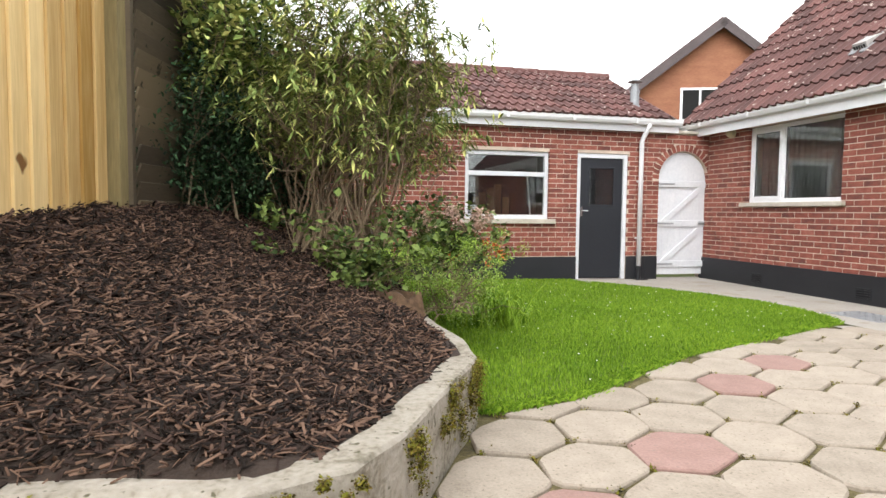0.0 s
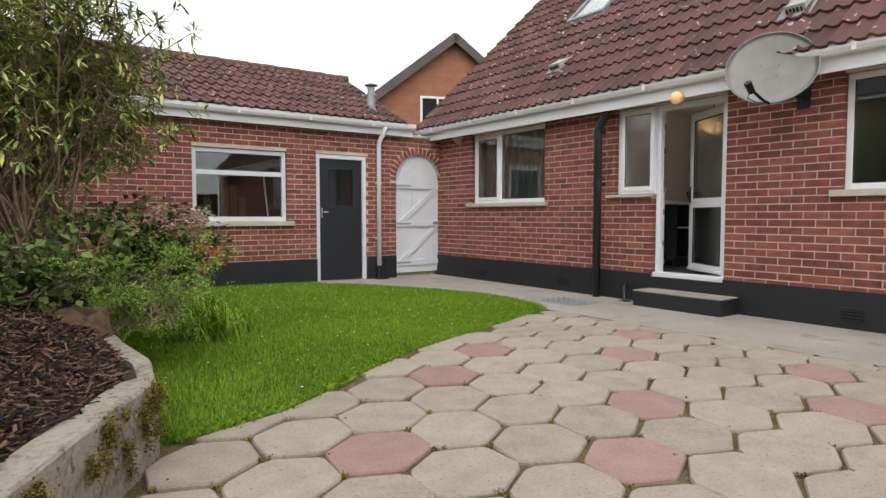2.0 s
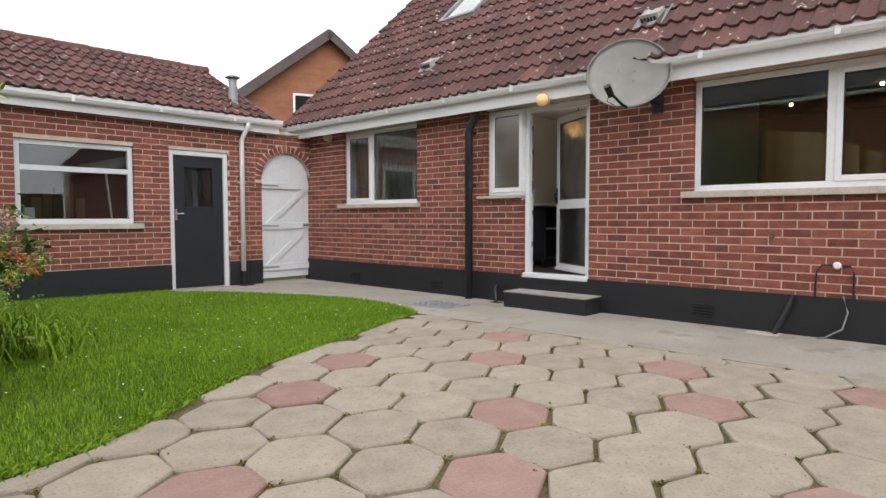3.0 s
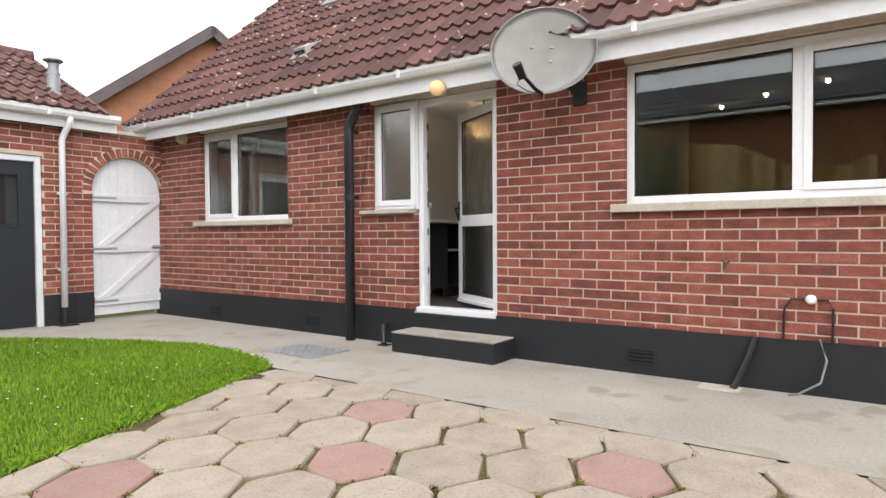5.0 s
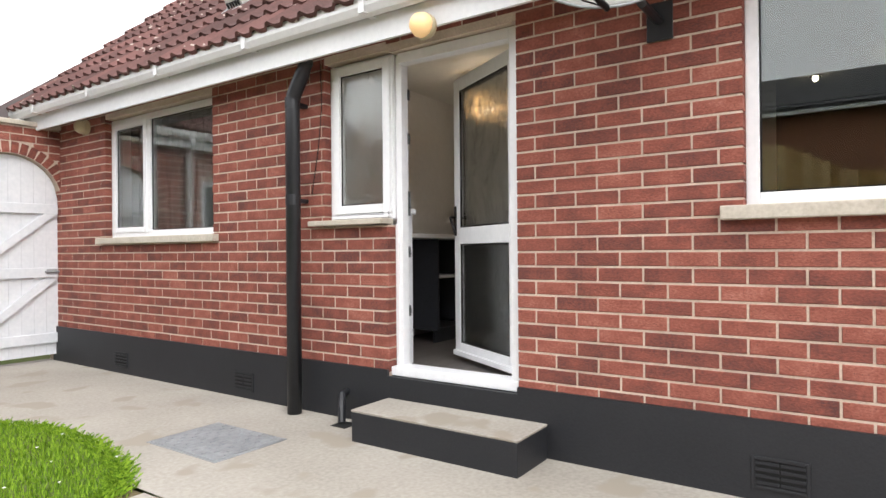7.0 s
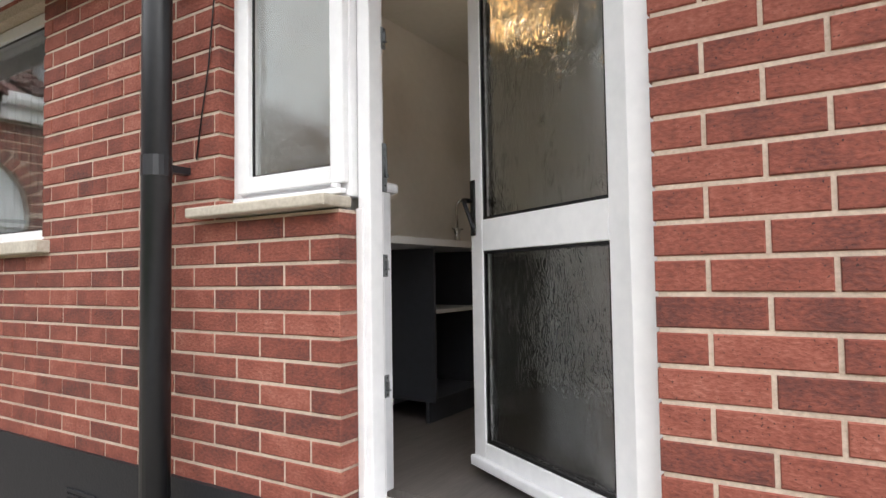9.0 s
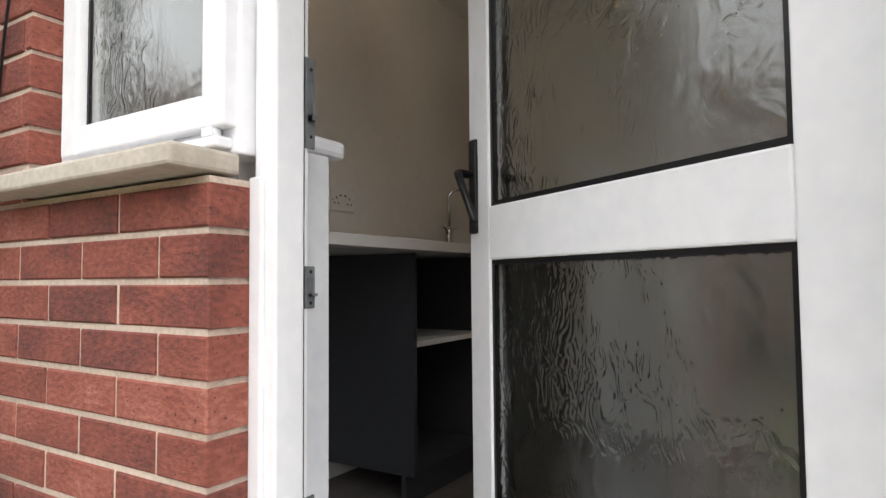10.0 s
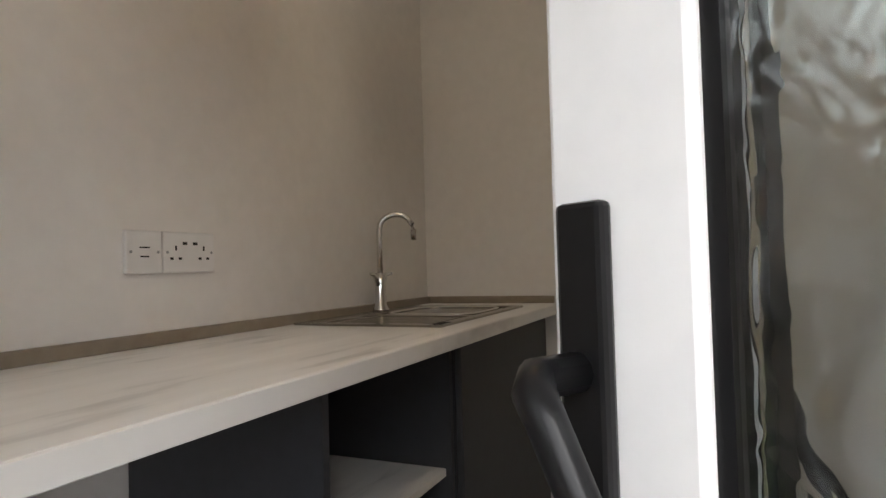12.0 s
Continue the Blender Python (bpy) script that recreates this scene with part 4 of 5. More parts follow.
part("swan_neck", pipe([(0, 0, 0.11), (0, 0, 0.255)] + [(0.03 * (1 - math.cos(a)), -0.045 * (1 - math.cos(a)), 0.255 + 0.05 * math.sin(a)) for a in [k * math.pi / 8 for k in range(1, 9)]] + [(0.06, -0.09, 0.222)], 0.0095, 12), M_CHROME, tp, smooth=True)
for s in (1, -1):
    part("lever_handle", pipe([(s * 0.012, 0, 0.085), (s * 0.035, 0, 0.115), (s * 0.065, -0.005, 0.118)], [0.009, 0.007, 0.005], 8), M_CHROME, tp, smooth=True)


# wall sockets
def faceplate(x0, x1, label, slots):
    t = thing("wall_socket", label, "socket", Matrix.Translation((x0, 5.5825, 1.312)), group="wall sockets")
    part("plate", boxes(((0, -0.011, 0), (x1 - x0, 0.0, 0.086)), bevel=0.003), M_SOCKET, t)
    part("slots", boxes(*(((u - hw, -0.0118, z - hh), (u + hw, -0.0108, z + hh)) for u, z, hw, hh in slots)), M_DARK, t)
    for u in (0.01, x1 - x0 - 0.01):
        part("screw", pipe([(u, -0.0125, 0.043), (u, -0.0105, 0.043)], 0.003, 8), M_STEEL, t)


faceplate(8.300, 8.384, "white single switched spur on the wall", [(0.042, 0.052, 0.012, 0.0015), (0.042, 0.034, 0.01, 0.0015)])
faceplate(8.387, 8.527, "white double wall socket", [(q + du, z, hw, hh) for q in (0.032, 0.108) for du, z, hw, hh in ((0, 0.052, 0.002, 0.005), (-0.011, 0.03, 0.004, 0.0025), (0.011, 0.03, 0.004, 0.0025))] + [(0.056, 0.062, 0.006, 0.003), (0.084, 0.062, 0.006, 0.003)])
# waste pipe and stop valve under the worktop
wp = thing("waste_pipe", "black plastic waste pipe with a side valve", "pipe", Matrix.Translation((8.04, 5.46, 0)))
part("standpipe", pipe([(0, 0, FLOOR), (0, 0, 0.98)], 0.021, 14), M_BLACKPLASTIC, wp)
part("elbow", pipe([(0, 0, 0.86), (0.045, -0.01, 0.885), (0.062, -0.015, 0.86), (0.03, -0.02, 0.72)], 0.016, 12), M_BLACKPLASTIC, wp)
part("valve", pipe([(-0.055, -0.005, 0.88), (-0.015, 0, 0.88)], 0.018, 12), M_BLACKPLASTIC, wp)
part("hose", pipe([(-0.01, -0.02, 0.72), (-0.03, -0.05, 0.55), (-0.05, -0.05, 0.40), (-0.05, -0.03, FLOOR)], 0.010, 10), M_BLACKPLASTIC, wp)

# pendant lamp in the utility room, spot lamps in the kitchen
pl = thing("pendant_lamp", "warm glowing clustered pendant lamp", "lamp", Matrix.Translation((8.31, 4.64, 2.19)))
part("cord", pipe([(0, 0, 0.12), (0, 0, 0.28)], 0.004, 6), M_BLACKPLASTIC, pl)
part("hub", lathe(bmesh.new(), [(0.012, 0.02), (0.04, 0.05), (0.04, 0.10), (0.01, 0.13)], 12), M_CHROME, pl)
prng = random.Random(8)
for i in range(30):
    a, b = prng.uniform(0, 6.28), prng.uniform(-1.2, 0.5)
    q = Vector((math.cos(a) * math.cos(b), math.sin(a) * math.cos(b), math.sin(b))) * prng.uniform(0.10, 0.16)
    part("glowing_drop", lathe(bmesh.new(), [(0.003, -0.02), (0.013, -0.006), (0.013, 0.006), (0.003, 0.02)], 8, Matrix.Translation(q)), M_DROP, pl)
glow = new("pendant_light", bpy.data.lights.new("pendant_light", "POINT"))
glow.data.energy, glow.data.color, glow.data.shadow_soft_size = 2.2, (1.0, 0.84, 0.64), 0.012
glow.location = (8.31, 4.64, 2.10)
for x, y in ((10.15, 2.61), (9.77, 2.11), (9.45, 1.55)):
    t = thing("ceiling_spot", "small glowing ceiling spot lamp", "spot lamp", Matrix.Translation((x, y, 2.449)), group="ceiling spots")
    part("ring", lathe(bmesh.new(), [(0.045, -0.008), (0.045, 0.0), (0.03, 0.0), (0.03, -0.008)], 16), M_CHROME, t)
    part("bulb", lathe(bmesh.new(), [(0.010, -0.045), (0.022, -0.03), (0.022, -0.002)], 12), M_SPOT, t)

# ---- fittings on the house wall ----
dp = thing("black_downpipe", "black painted soil pipe clipped to the brick wall", "downpipe")
part("pipe", pipe([(7.08, 5.46, -0.045), (7.08, 5.46, 2.02), (7.08, 5.45, 2.08), (7.08, 5.36, 2.22), (7.08, 5.33, 2.28), (7.08, 5.33, 2.36)], 0.049, 18), M_BLACKPIPE, dp, smooth=True)
for z in (1.35, 2.0):
    part("collar", pipe([(7.08, 5.46, z), (7.08, 5.46, z + 0.07)], 0.051, 18), M_BLACKPIPE, dp)
    part("clip", boxes(((7.10, 5.44, z + 0.02), (7.20, 5.48, z + 0.045))), M_BLACKPIPE, dp)
wr = thing("loose_wire", "thin black wire hanging on the brick wall", "wire")
part("wire", pipe([(7.194, 5.40, 1.42), (7.19, 5.37, 1.55), (7.192, 5.33, 1.75), (7.194, 5.30, 2.02), (7.194, 5.31, 2.30)], 0.003, 6), M_BLACKPLASTIC, wr)
wd = thing("white_downpipe", "white plastic downpipe beside the garage door", "downpipe")
part("pipe", pipe([(5.99, 8.87, 2.40), (5.99, 8.88, 2.33), (5.97, 8.97, 2.22), (5.95, 9.0, 2.14), (5.95, 9.0, 0.16)], 0.036, 14), M_PLASTIC, wd, smooth=True)
part("shoe", pipe([(5.95, 9.0, 0.17), (5.95, 9.0, -0.03)], 0.042, 14), M_BLACKPIPE, wd, "black boot")
for z in (0.6, 1.5):
    part("clip", boxes(((5.90, 8.995, z), (6.0, 9.05, z + 0.03))), M_PLASTIC, wd)
part("gully", boxes(((5.85, 8.86, ground_z(6, 9) - 0.01), (6.05, 9.03, ground_z(6, 9) + 0.012))), M_DARK, wd)
hd = thing("house_outlet", "white gutter outlet at the corner", "downpipe")
part("outlet", pipe([(6.93, 9.28, 2.40), (6.93, 9.28, 2.28)], 0.036, 12), M_PLASTIC, hd)


def bulkhead(m, label, glass):
    t = thing("bulkhead_lamp", label, "outdoor lamp", m)
    part("base", lathe(bmesh.new(), [(0.066, 0), (0.072, 0.012), (0.072, 0.035), (0.066, 0.042)], 24), M_LAMPCREAM, t)
    part("dome", lathe(bmesh.new(), [(0.065, 0.042), (0.067, 0.06), (0.056, 0.09), (0.036, 0.11), (0.012, 0.118)], 24), glass, t, smooth=True)
    return t


bulkhead(Matrix.Translation((6.984, 4.27, 2.262)) @ Matrix.Rotation(radians(-90), 4, "Y"), "lit round outdoor lamp above the back door", M_LAMPGLOW)
bulkhead(Matrix.Translation((7.2, 8.48, 2.255)) @ Matrix.Rotation(radians(-90), 4, "Y"), "unlit cream round outdoor lamp under the eaves", M_LAMPCREAM)


def air_brick(u, z):
    t = thing("air_brick", "black painted louvred air brick in the plinth", "air vent", HOUSE @ Matrix.Translation((u, -0.018, z)), group="air bricks")
    part("vent_frame", frame_bars(-0.11, 0.11, -0.07, 0.07, 0.015, -0.008, 0.0, 0.002), M_BLACK, t)
    for k in range(4):
        part("slat", boxes(((-0.095, -0.010, -0.048 + k * 0.028), (-0.004, 0.0, -0.036 + k * 0.028)), ((0.004, -0.010, -0.048 + k * 0.028), (0.095, 0.0, -0.036 + k * 0.028))), M_BLACK, t)
    part("recess", boxes(((-0.095, -0.003, -0.055), (0.095, -0.0005, 0.055))), M_DARK, t)


for u in (-2.60, -0.90, -6.12, -7.85):
    air_brick(u, 0.075)

mh = thing("manhole_cover", "grey metal inspection cover set in the path", "manhole cover")
mz = ground_z(6.4, 5.4) + 0.001
part("cover_frame", boxes(((6.18, 5.06, mz - 0.02), (6.66, 5.70, mz + 0.004)), bevel=0.002), M_LEAD, mh)
part("plate", boxes(((6.20, 5.08, mz), (6.64, 5.68, mz + 0.008)), bevel=0.002), M_STEEL, mh)
studs = bmesh.new()
for i in range(13):
    for k in range(9):
        if (i + k) % 2:
            box(studs, (6.225 + k * 0.047, 5.10 + i * 0.043, mz + 0.008), (6.255 + k * 0.047, 5.112 + i * 0.043, mz + 0.011))
tagged(part("raised_studs", studs, M_STEEL, mh), kind="stuff")

gu = thing("waste_outlet", "black waste pipe over a small drain gully", "drain")
part("pipe", pipe([(7.19, 5.08, 0.13), (7.12, 5.06, 0.12), (7.07, 5.02, 0.05), (7.05, 5.0, -0.03)], 0.024, 10), M_BLACKPIPE, gu)
part("gully_mouth", boxes(((7.0, 4.93, -0.055), (7.12, 5.05, -0.0455))), M_DARK, gu)
pp = thing("angled_pipe", "black plastic pipe slanting down the plinth", "pipe")
part("pipe", pipe([(7.17, 1.83, 0.30), (7.14, 1.86, 0.18), (7.08, 1.95, -0.045)], 0.024, 10), M_BLACKPIPE, pp)
part("mortar_patch", boxes(((6.99, 1.90, -0.055), (7.15, 2.16, -0.043)), bevel=0.004), M_SILL, pp)
tapo = thing("outside_tap", "small weathered brass bib tap on the brick wall", "tap", HOUSE @ Matrix.Translation((-2.01, 0, 0.78)))
part("body", pipe([(0, 0.0, 0.03), (0, -0.05, 0.03), (0, -0.075, 0.015), (0, -0.075, -0.03)], [0.012, 0.012, 0.011, 0.010], 10), M_STUMP, tapo)
part("tap_handle", boxes(((-0.022, -0.05, 0.055), (0.022, -0.04, 0.066))), M_STUMP, tapo)
part("wall_plate", lathe(bmesh.new(), [(0.02, 0), (0.02, 0.006)], 12, Matrix.Translation((0, 0, 0.03)) @ Matrix.Rotation(radians(90), 4, "X")), M_STUMP, tapo)
sp = thing("junction_cable", "white junction knob with looping black cables", "cable", HOUSE @ Matrix.Translation((-1.51, 0, 0.57)))
part("knob", lathe(bmesh.new(), [(0.03, 0), (0.032, 0.03), (0.02, 0.045)], 12, Matrix.Rotation(radians(90), 4, "X")), M_PLASTIC, sp)
part("cable", pipe([(0.02, -0.012, 0.0), (0.09, -0.02, 0.0), (0.12, -0.025, -0.05), (0.12, -0.03, -0.27)], 0.008, 8), M_BLACKPIPE, sp)
part("cable", pipe([(-0.02, -0.012, 0.0), (-0.11, -0.02, 0.0), (-0.15, -0.025, -0.06), (-0.155, -0.03, -0.28)], 0.008, 8), M_BLACKPIPE, sp)
part("cable", pipe([(0.05, -0.03, -0.25), (0.09, -0.05, -0.38), (0.06, -0.08, -0.52), (-0.06, -0.10, -0.60), (-0.12, -0.09, -0.615)], 0.007, 8), M_LEAD, sp)

# satellite dish
dm = Matrix.Translation((6.80, 3.20, 2.33)) @ look((0, 0, 0), (0.86, 0.36, -0.22)) 
ds = thing("satellite_dish", "grey satellite dish with rust stains and a black arm", "satellite dish", dm)
bm = bmesh.new()
rings = []
for k in range(1, 9):
    r = k / 8
    rings.append([bm.verts.new((0.385 * r * math.cos(a), 0.345 * r * math.sin(a), 0.07 * r * r)) for a in [i * math.pi / 18 for i in range(36)]])
c0 = bm.verts.new((0, 0, 0))
for i in range(36):
    bm.faces.new((c0, rings[0][i], rings[0][(i + 1) % 36]))
for r, q in zip(rings, rings[1:]):
    for i in range(36):
        bm.faces.new((r[i], q[i], q[(i + 1) % 36], r[(i + 1) % 36]))
bmesh.ops.solidify(bm, geom=bm.faces[:], thickness=0.006)
part("reflector", bm, M_DISH, ds, smooth=True)
part("rim", tube(bmesh.new(), [(0.385 * math.cos(a), 0.345 * math.sin(a), 0.07) for a in [i * math.pi / 24 for i in range(49)]], 0.006, 6, False), M_LEAD, ds)
part("arm", pipe([(0.0, -0.345, 0.06), (-0.05, -0.335, 0.13), (-0.14, -0.28, 0.27)], 0.014, 8), M_BLACKPLASTIC, ds)
part("receiver", pipe([(-0.13, -0.30, 0.24), (-0.165, -0.235, 0.32)], [0.03, 0.034], 12), M_BLACKPLASTIC, ds)
part("wire", pipe([(-0.14, -0.28, 0.27), (-0.17, -0.34, 0.22), (-0.10, -0.36, 0.15), (-0.02, -0.345, 0.08)], 0.004, 6), M_BLACKPLASTIC, ds)
for q in ((0.06, 0.05), (-0.09, 0.06), (0.05, -0.06)):
    part("bolt", lathe(bmesh.new(), [(0.011, 0.0), (0.011, 0.012)], 8, Matrix.Translation((*q, 0.004))), M_STEEL, ds)
inv = dm.inverted()
part("wall_bracket", pipe([inv @ Vector(p) for p in ((7.2, 3.08, 2.10), (7.0, 3.10, 2.12), (6.86, 3.19, 2.28))], 0.02, 10), M_BLACKPIPE, ds)
part("bracket_plate", boxes(((-0.06, -0.012, -0.09), (0.06, 0.0, 0.09)), bevel=0.003), M_BLACKPIPE, ds).matrix_local = inv @ HOUSE @ Matrix.Translation((-3.08, 0, 2.10))

# flue on the garage roof
fl = thing("flue", "galvanised metal flue with a conical cowl", "flue", Matrix.Translation((6.05, 9.42, 2.62)))
part("skirt", lathe(bmesh.new(), [(0.17, 0.02), (0.10, 0.12), (0.075, 0.16)], 20), M_LEAD, fl)
part("flue_pipe", lathe(bmesh.new(), [(0.072, 0.05), (0.072, 0.36), (0.08, 0.36), (0.08, 0.39), (0.062, 0.39), (0.062, 0.50)], 20), M_STEEL, fl)
part("cowl", lathe(bmesh.new(), [(0.11, 0.53), (0.115, 0.54), (0.05, 0.575), (0.01, 0.585)], 20), M_STEEL, fl)
for k in range(3):
    a = k * 2.094
    part("cowl_strut", pipe([(0.06 * math.cos(a), 0.06 * math.sin(a), 0.48), (0.09 * math.cos(a), 0.09 * math.sin(a), 0.535)], 0.006, 6), M_STEEL, fl)

# ---- the neighbouring house ----
nb = thing("neighbour_house", "orange brick gabled house beyond the garage", "house")
bm = bmesh.new()
pts = [(8.3, -0.1), (18.3, -0.1), (18.3, 2.9), (13.29, 6.75), (8.3, 2.9)]
for y, rev in ((16.8, False), (26.0, True)):
    bm.faces.new([bm.verts.new((x, y, z)) for x, z in (pts[::-1] if rev else pts)])
bm.verts.ensure_lookup_table()
for i in range(5):
    j = (i + 1) % 5
    bm.faces.new((bm.verts[i], bm.verts[9 - i], bm.verts[9 - j], bm.verts[j]))
bmesh.ops.recalc_face_normals(bm, faces=bm.faces)
part("wall", bm, M_ORANGEBRICK, nb)
for s, xe in ((-1, 7.9), (1, 18.7)):
    m = roof_frame((xe, 26.3 if s < 0 else 16.55, 2.72), (0, s, 0), (-s * 5.39, 0, 4.16))
    rf = part("roof", boxes(((0, 0, -0.02), (9.75, math.hypot(5.4, 4.18), 0.07))), M_ROOFS, nb)
    rf.matrix_world = m
    bg = part("barge_board", boxes(((9.73 if s < 0 else -0.03, 0, -0.20), (9.78 if s < 0 else 0.02, math.hypot(5.4, 4.18), 0.05))), M_BARGE, nb)
    bg.matrix_world = m
wn = part("window", frame_bars(12.2, 13.35, 3.95, 4.95, 0.07, 16.76, 16.82), M_PLASTIC, nb)
part("mullion", boxes(((12.74, 16.76, 4.02), (12.80, 16.82, 4.88))), M_PLASTIC, wn)
part("pane", boxes(((12.27, 16.785, 4.02), (13.28, 16.795, 4.88))), M_DARK, wn)

nb.matrix_world = Matrix.Translation((12.89, 16.25, -0.18)) @ Matrix.Rotation(radians(-20), 4, "Z") @ Matrix.Translation((-13.29, -16.8, 0))

# house beyond the fence, seen only in the window glass
nb2 = thing("neighbour_dwelling", "dark roofed brick house beyond the fence", "house")
part("wall", boxes(((-18.0, -14.0, -0.1), (-10.0, 12.0, 5.0))), M_ORANGEBRICK, nb2)
for sgn, m in ((1, roof_frame((-9.5, -14.3, 4.9), (0, 1, 0), (-4.5, 0, 1.9))), (-1, roof_frame((-18.5, 12.3, 4.9), (0, -1, 0), (4.5, 0, 1.9)))):
    rf = part("roof", boxes(*(((0, k * 0.408, 0.004 * (k % 2)), (26.6, k * 0.408 + 0.408, 0.10 + 0.03 * (k % 2))) for k in range(12))), M_DARKROOF, nb2)
    rf.matrix_world = m
part("gutter", boxes(((-9.62, -14.3, 4.80), (-9.5, 12.3, 4.90))), M_PLASTIC, nb2)

# ---- the raised bed ----
BED = [(-1.552, 2.06), (-0.052, 1.88), (0.468, 1.8), (0.748, 1.88), (0.938, 2.13), (1.198, 2.6), (1.458, 3.06), (1.488, 3.43), (1.448, 4.18)]


def offset_line(line, d):
    out = []
    for i, p in enumerate(line):
        a, b = Vector(line[max(i - 1, 0)]), Vector(line[min(i + 1, len(line) - 1)])
        t = (b - a).normalized()
        out.append((p[0] - t.y * d, p[1] + t.x * d))
    return out


def densify(line, n):
    out = []
    for a, b in zip(line, line[1:]):
        out += [(a[0] + (b[0] - a[0]) * k / n, a[1] + (b[1] - a[1]) * k / n) for k in range(n)]
    return out + [line[-1]]


bm = bmesh.new()
line = densify(BED, 6)
thin, wide = offset_line(line, 0.13), offset_line(line, 0.24)
inner_line = [wide[i] if line[i][0] < 0.5 else thin[i] for i in range(len(line))]
prev = None
for i, (o, q) in enumerate(zip(line, inner_line)):
    n1, n2 = noise.noise(Vector((o[0] * 3, o[1] * 3, 0))), noise.noise(Vector((q[0] * 5, q[1] * 5, 7)))
    zt = 0.315 + 0.012 * n1
    ox, oy = o[0] + 0.012 * n2, o[1] + 0.012 * n1
    ring = [bm.verts.new(p) for p in ((ox, oy, -0.1), (ox, oy, 0.12), (ox + 0.008 * n1, oy, zt - 0.010 - 0.012 * abs(n2)), (ox + (q[0] - ox) * 0.07, oy + (q[1] - oy) * 0.07, zt), (ox + (q[0] - ox) * 0.5, oy + (q[1] - oy) * 0.5, zt + 0.01 * n2), (q[0], q[1], zt - 0.004), (q[0], q[1], 0.1))]
    if prev:
        for k in range(6):
            bm.faces.new((prev[k], ring[k], ring[k + 1], prev[k + 1]))
    prev = ring
bmesh.ops.recalc_face_normals(bm, faces=bm.faces)
tagged(part("bed_retaining_wall", bm, M_BEDWALL), "low weathered rendered retaining wall with moss", "retaining wall", kind="structure")


def bed_distance(x, y):
    """How far inside the bed a place lies."""
    best = 9.0
    for a, b in zip(BED, BED[1:]):
        ax, ay, bx, by = *a, *b
        t = max(0.0, min(1.0, ((x - ax) * (bx - ax) + (y - ay) * (by - ay)) / ((bx - ax) ** 2 + (by - ay) ** 2)))
        best = min(best, math.hypot(x - ax - t * (bx - ax), y - ay - t * (by - ay)))
    return best


BED_AREA = BED + [(1.35, 4.6), (1.5, 5.6), (1.3, 9.0), (-2.5, 9.0), (-2.5, 2.0)]


def bed_z(x, y):
    d = max(0.0, -0.858 * (x - 0.94) + 0.513 * (y - 2.13))
    far_y = max(0.0, y - 4.1)
    h = min(0.27 + 0.21 * d + 0.055 * d * d, 0.27 + 0.50 * bed_distance(x, y))
    h = min(h, 1.02 + 0.06 * (d - 2.3)) if d > 2.3 else h
    return h - 0.05 * far_y + 0.02 * noise.noise(Vector((x * 2.5, y * 2.5, 3)))


bm = bmesh.new()
bm.faces.new([bm.verts.new((x, y, 0)) for x, y in offset_line(BED, 0.08) + BED_AREA[len(BED):]])
for axis, lo, hi in ((0, -2.5, 1.6), (1, 1.6, 9.0)):
    for k in range(1, int((hi - lo) / 0.12)):
        co, no = [0, 0, 0], [0, 0, 0]
        co[axis], no[axis] = lo + k * 0.12, 1
        bmesh.ops.bisect_plane(bm, geom=bm.verts[:] + bm.edges[:] + bm.faces[:], plane_co=co, plane_no=no)
for v in bm.verts:
    v.co.z = bed_z(v.co.x, v.co.y)
tagged(part("planting_bed", bm, M_SOIL, smooth=True), "dark soil of the sloping raised bed", "soil", kind="structure")

# bark mulch
nr = np.random.default_rng(5)
verts, faces = [], []
made = 0
while made < 38000:
    x, y = nr.uniform(-2.3, 1.45), nr.uniform(1.75, 6.0)
    if not inside(x, y, BED_AREA) or bed_distance(x, y) < (0.10 if x > 0.5 else 0.07) + 0.09 * nr.random() or x < -0.9 + (y - 3.0) * 0.3 - 0.35 * (y < 3.2):
        continue
    L, Wd, T = nr.gamma(2.0, 0.0115) + 0.010, nr.uniform(0.003, 0.010), nr.uniform(0.0015, 0.005)
    a, tilt, roll = nr.uniform(0, 6.283), nr.normal(0, 0.35), nr.normal(0, 0.45)
    m = Matrix.Translation((x, y, bed_z(x, y) + nr.uniform(0.0, 0.028))) @ Euler((roll, tilt, a)).to_matrix().to_4x4()
    o = len(verts)
    k = nr.uniform(0.55, 1.0)
    for sx, sy, sz in ((-1, -1, -1), (1, -k, -1), (1, k, -1), (-1, 1, -1), (-k, -k, 1), (k, -k, 1), (1, 1, 1), (-k, k, 1)):
        verts.append(tuple(m @ Vector((sx * L / 1.4, sy * Wd / 1.6, sz * T / 2))))
    faces += [tuple(o + i for i in q) for q in ((3, 2, 1, 0), (4, 5, 6, 7), (0, 1, 5, 4), (1, 2, 6, 5), (2, 3, 7, 6), (3, 0, 4, 7))]
    made += 1
mulch = raw("bark_mulch", verts, faces, M_CHIP)
tagged(mulch, "dark brown bark chip mulch over the bed", "mulch", kind="stuff")

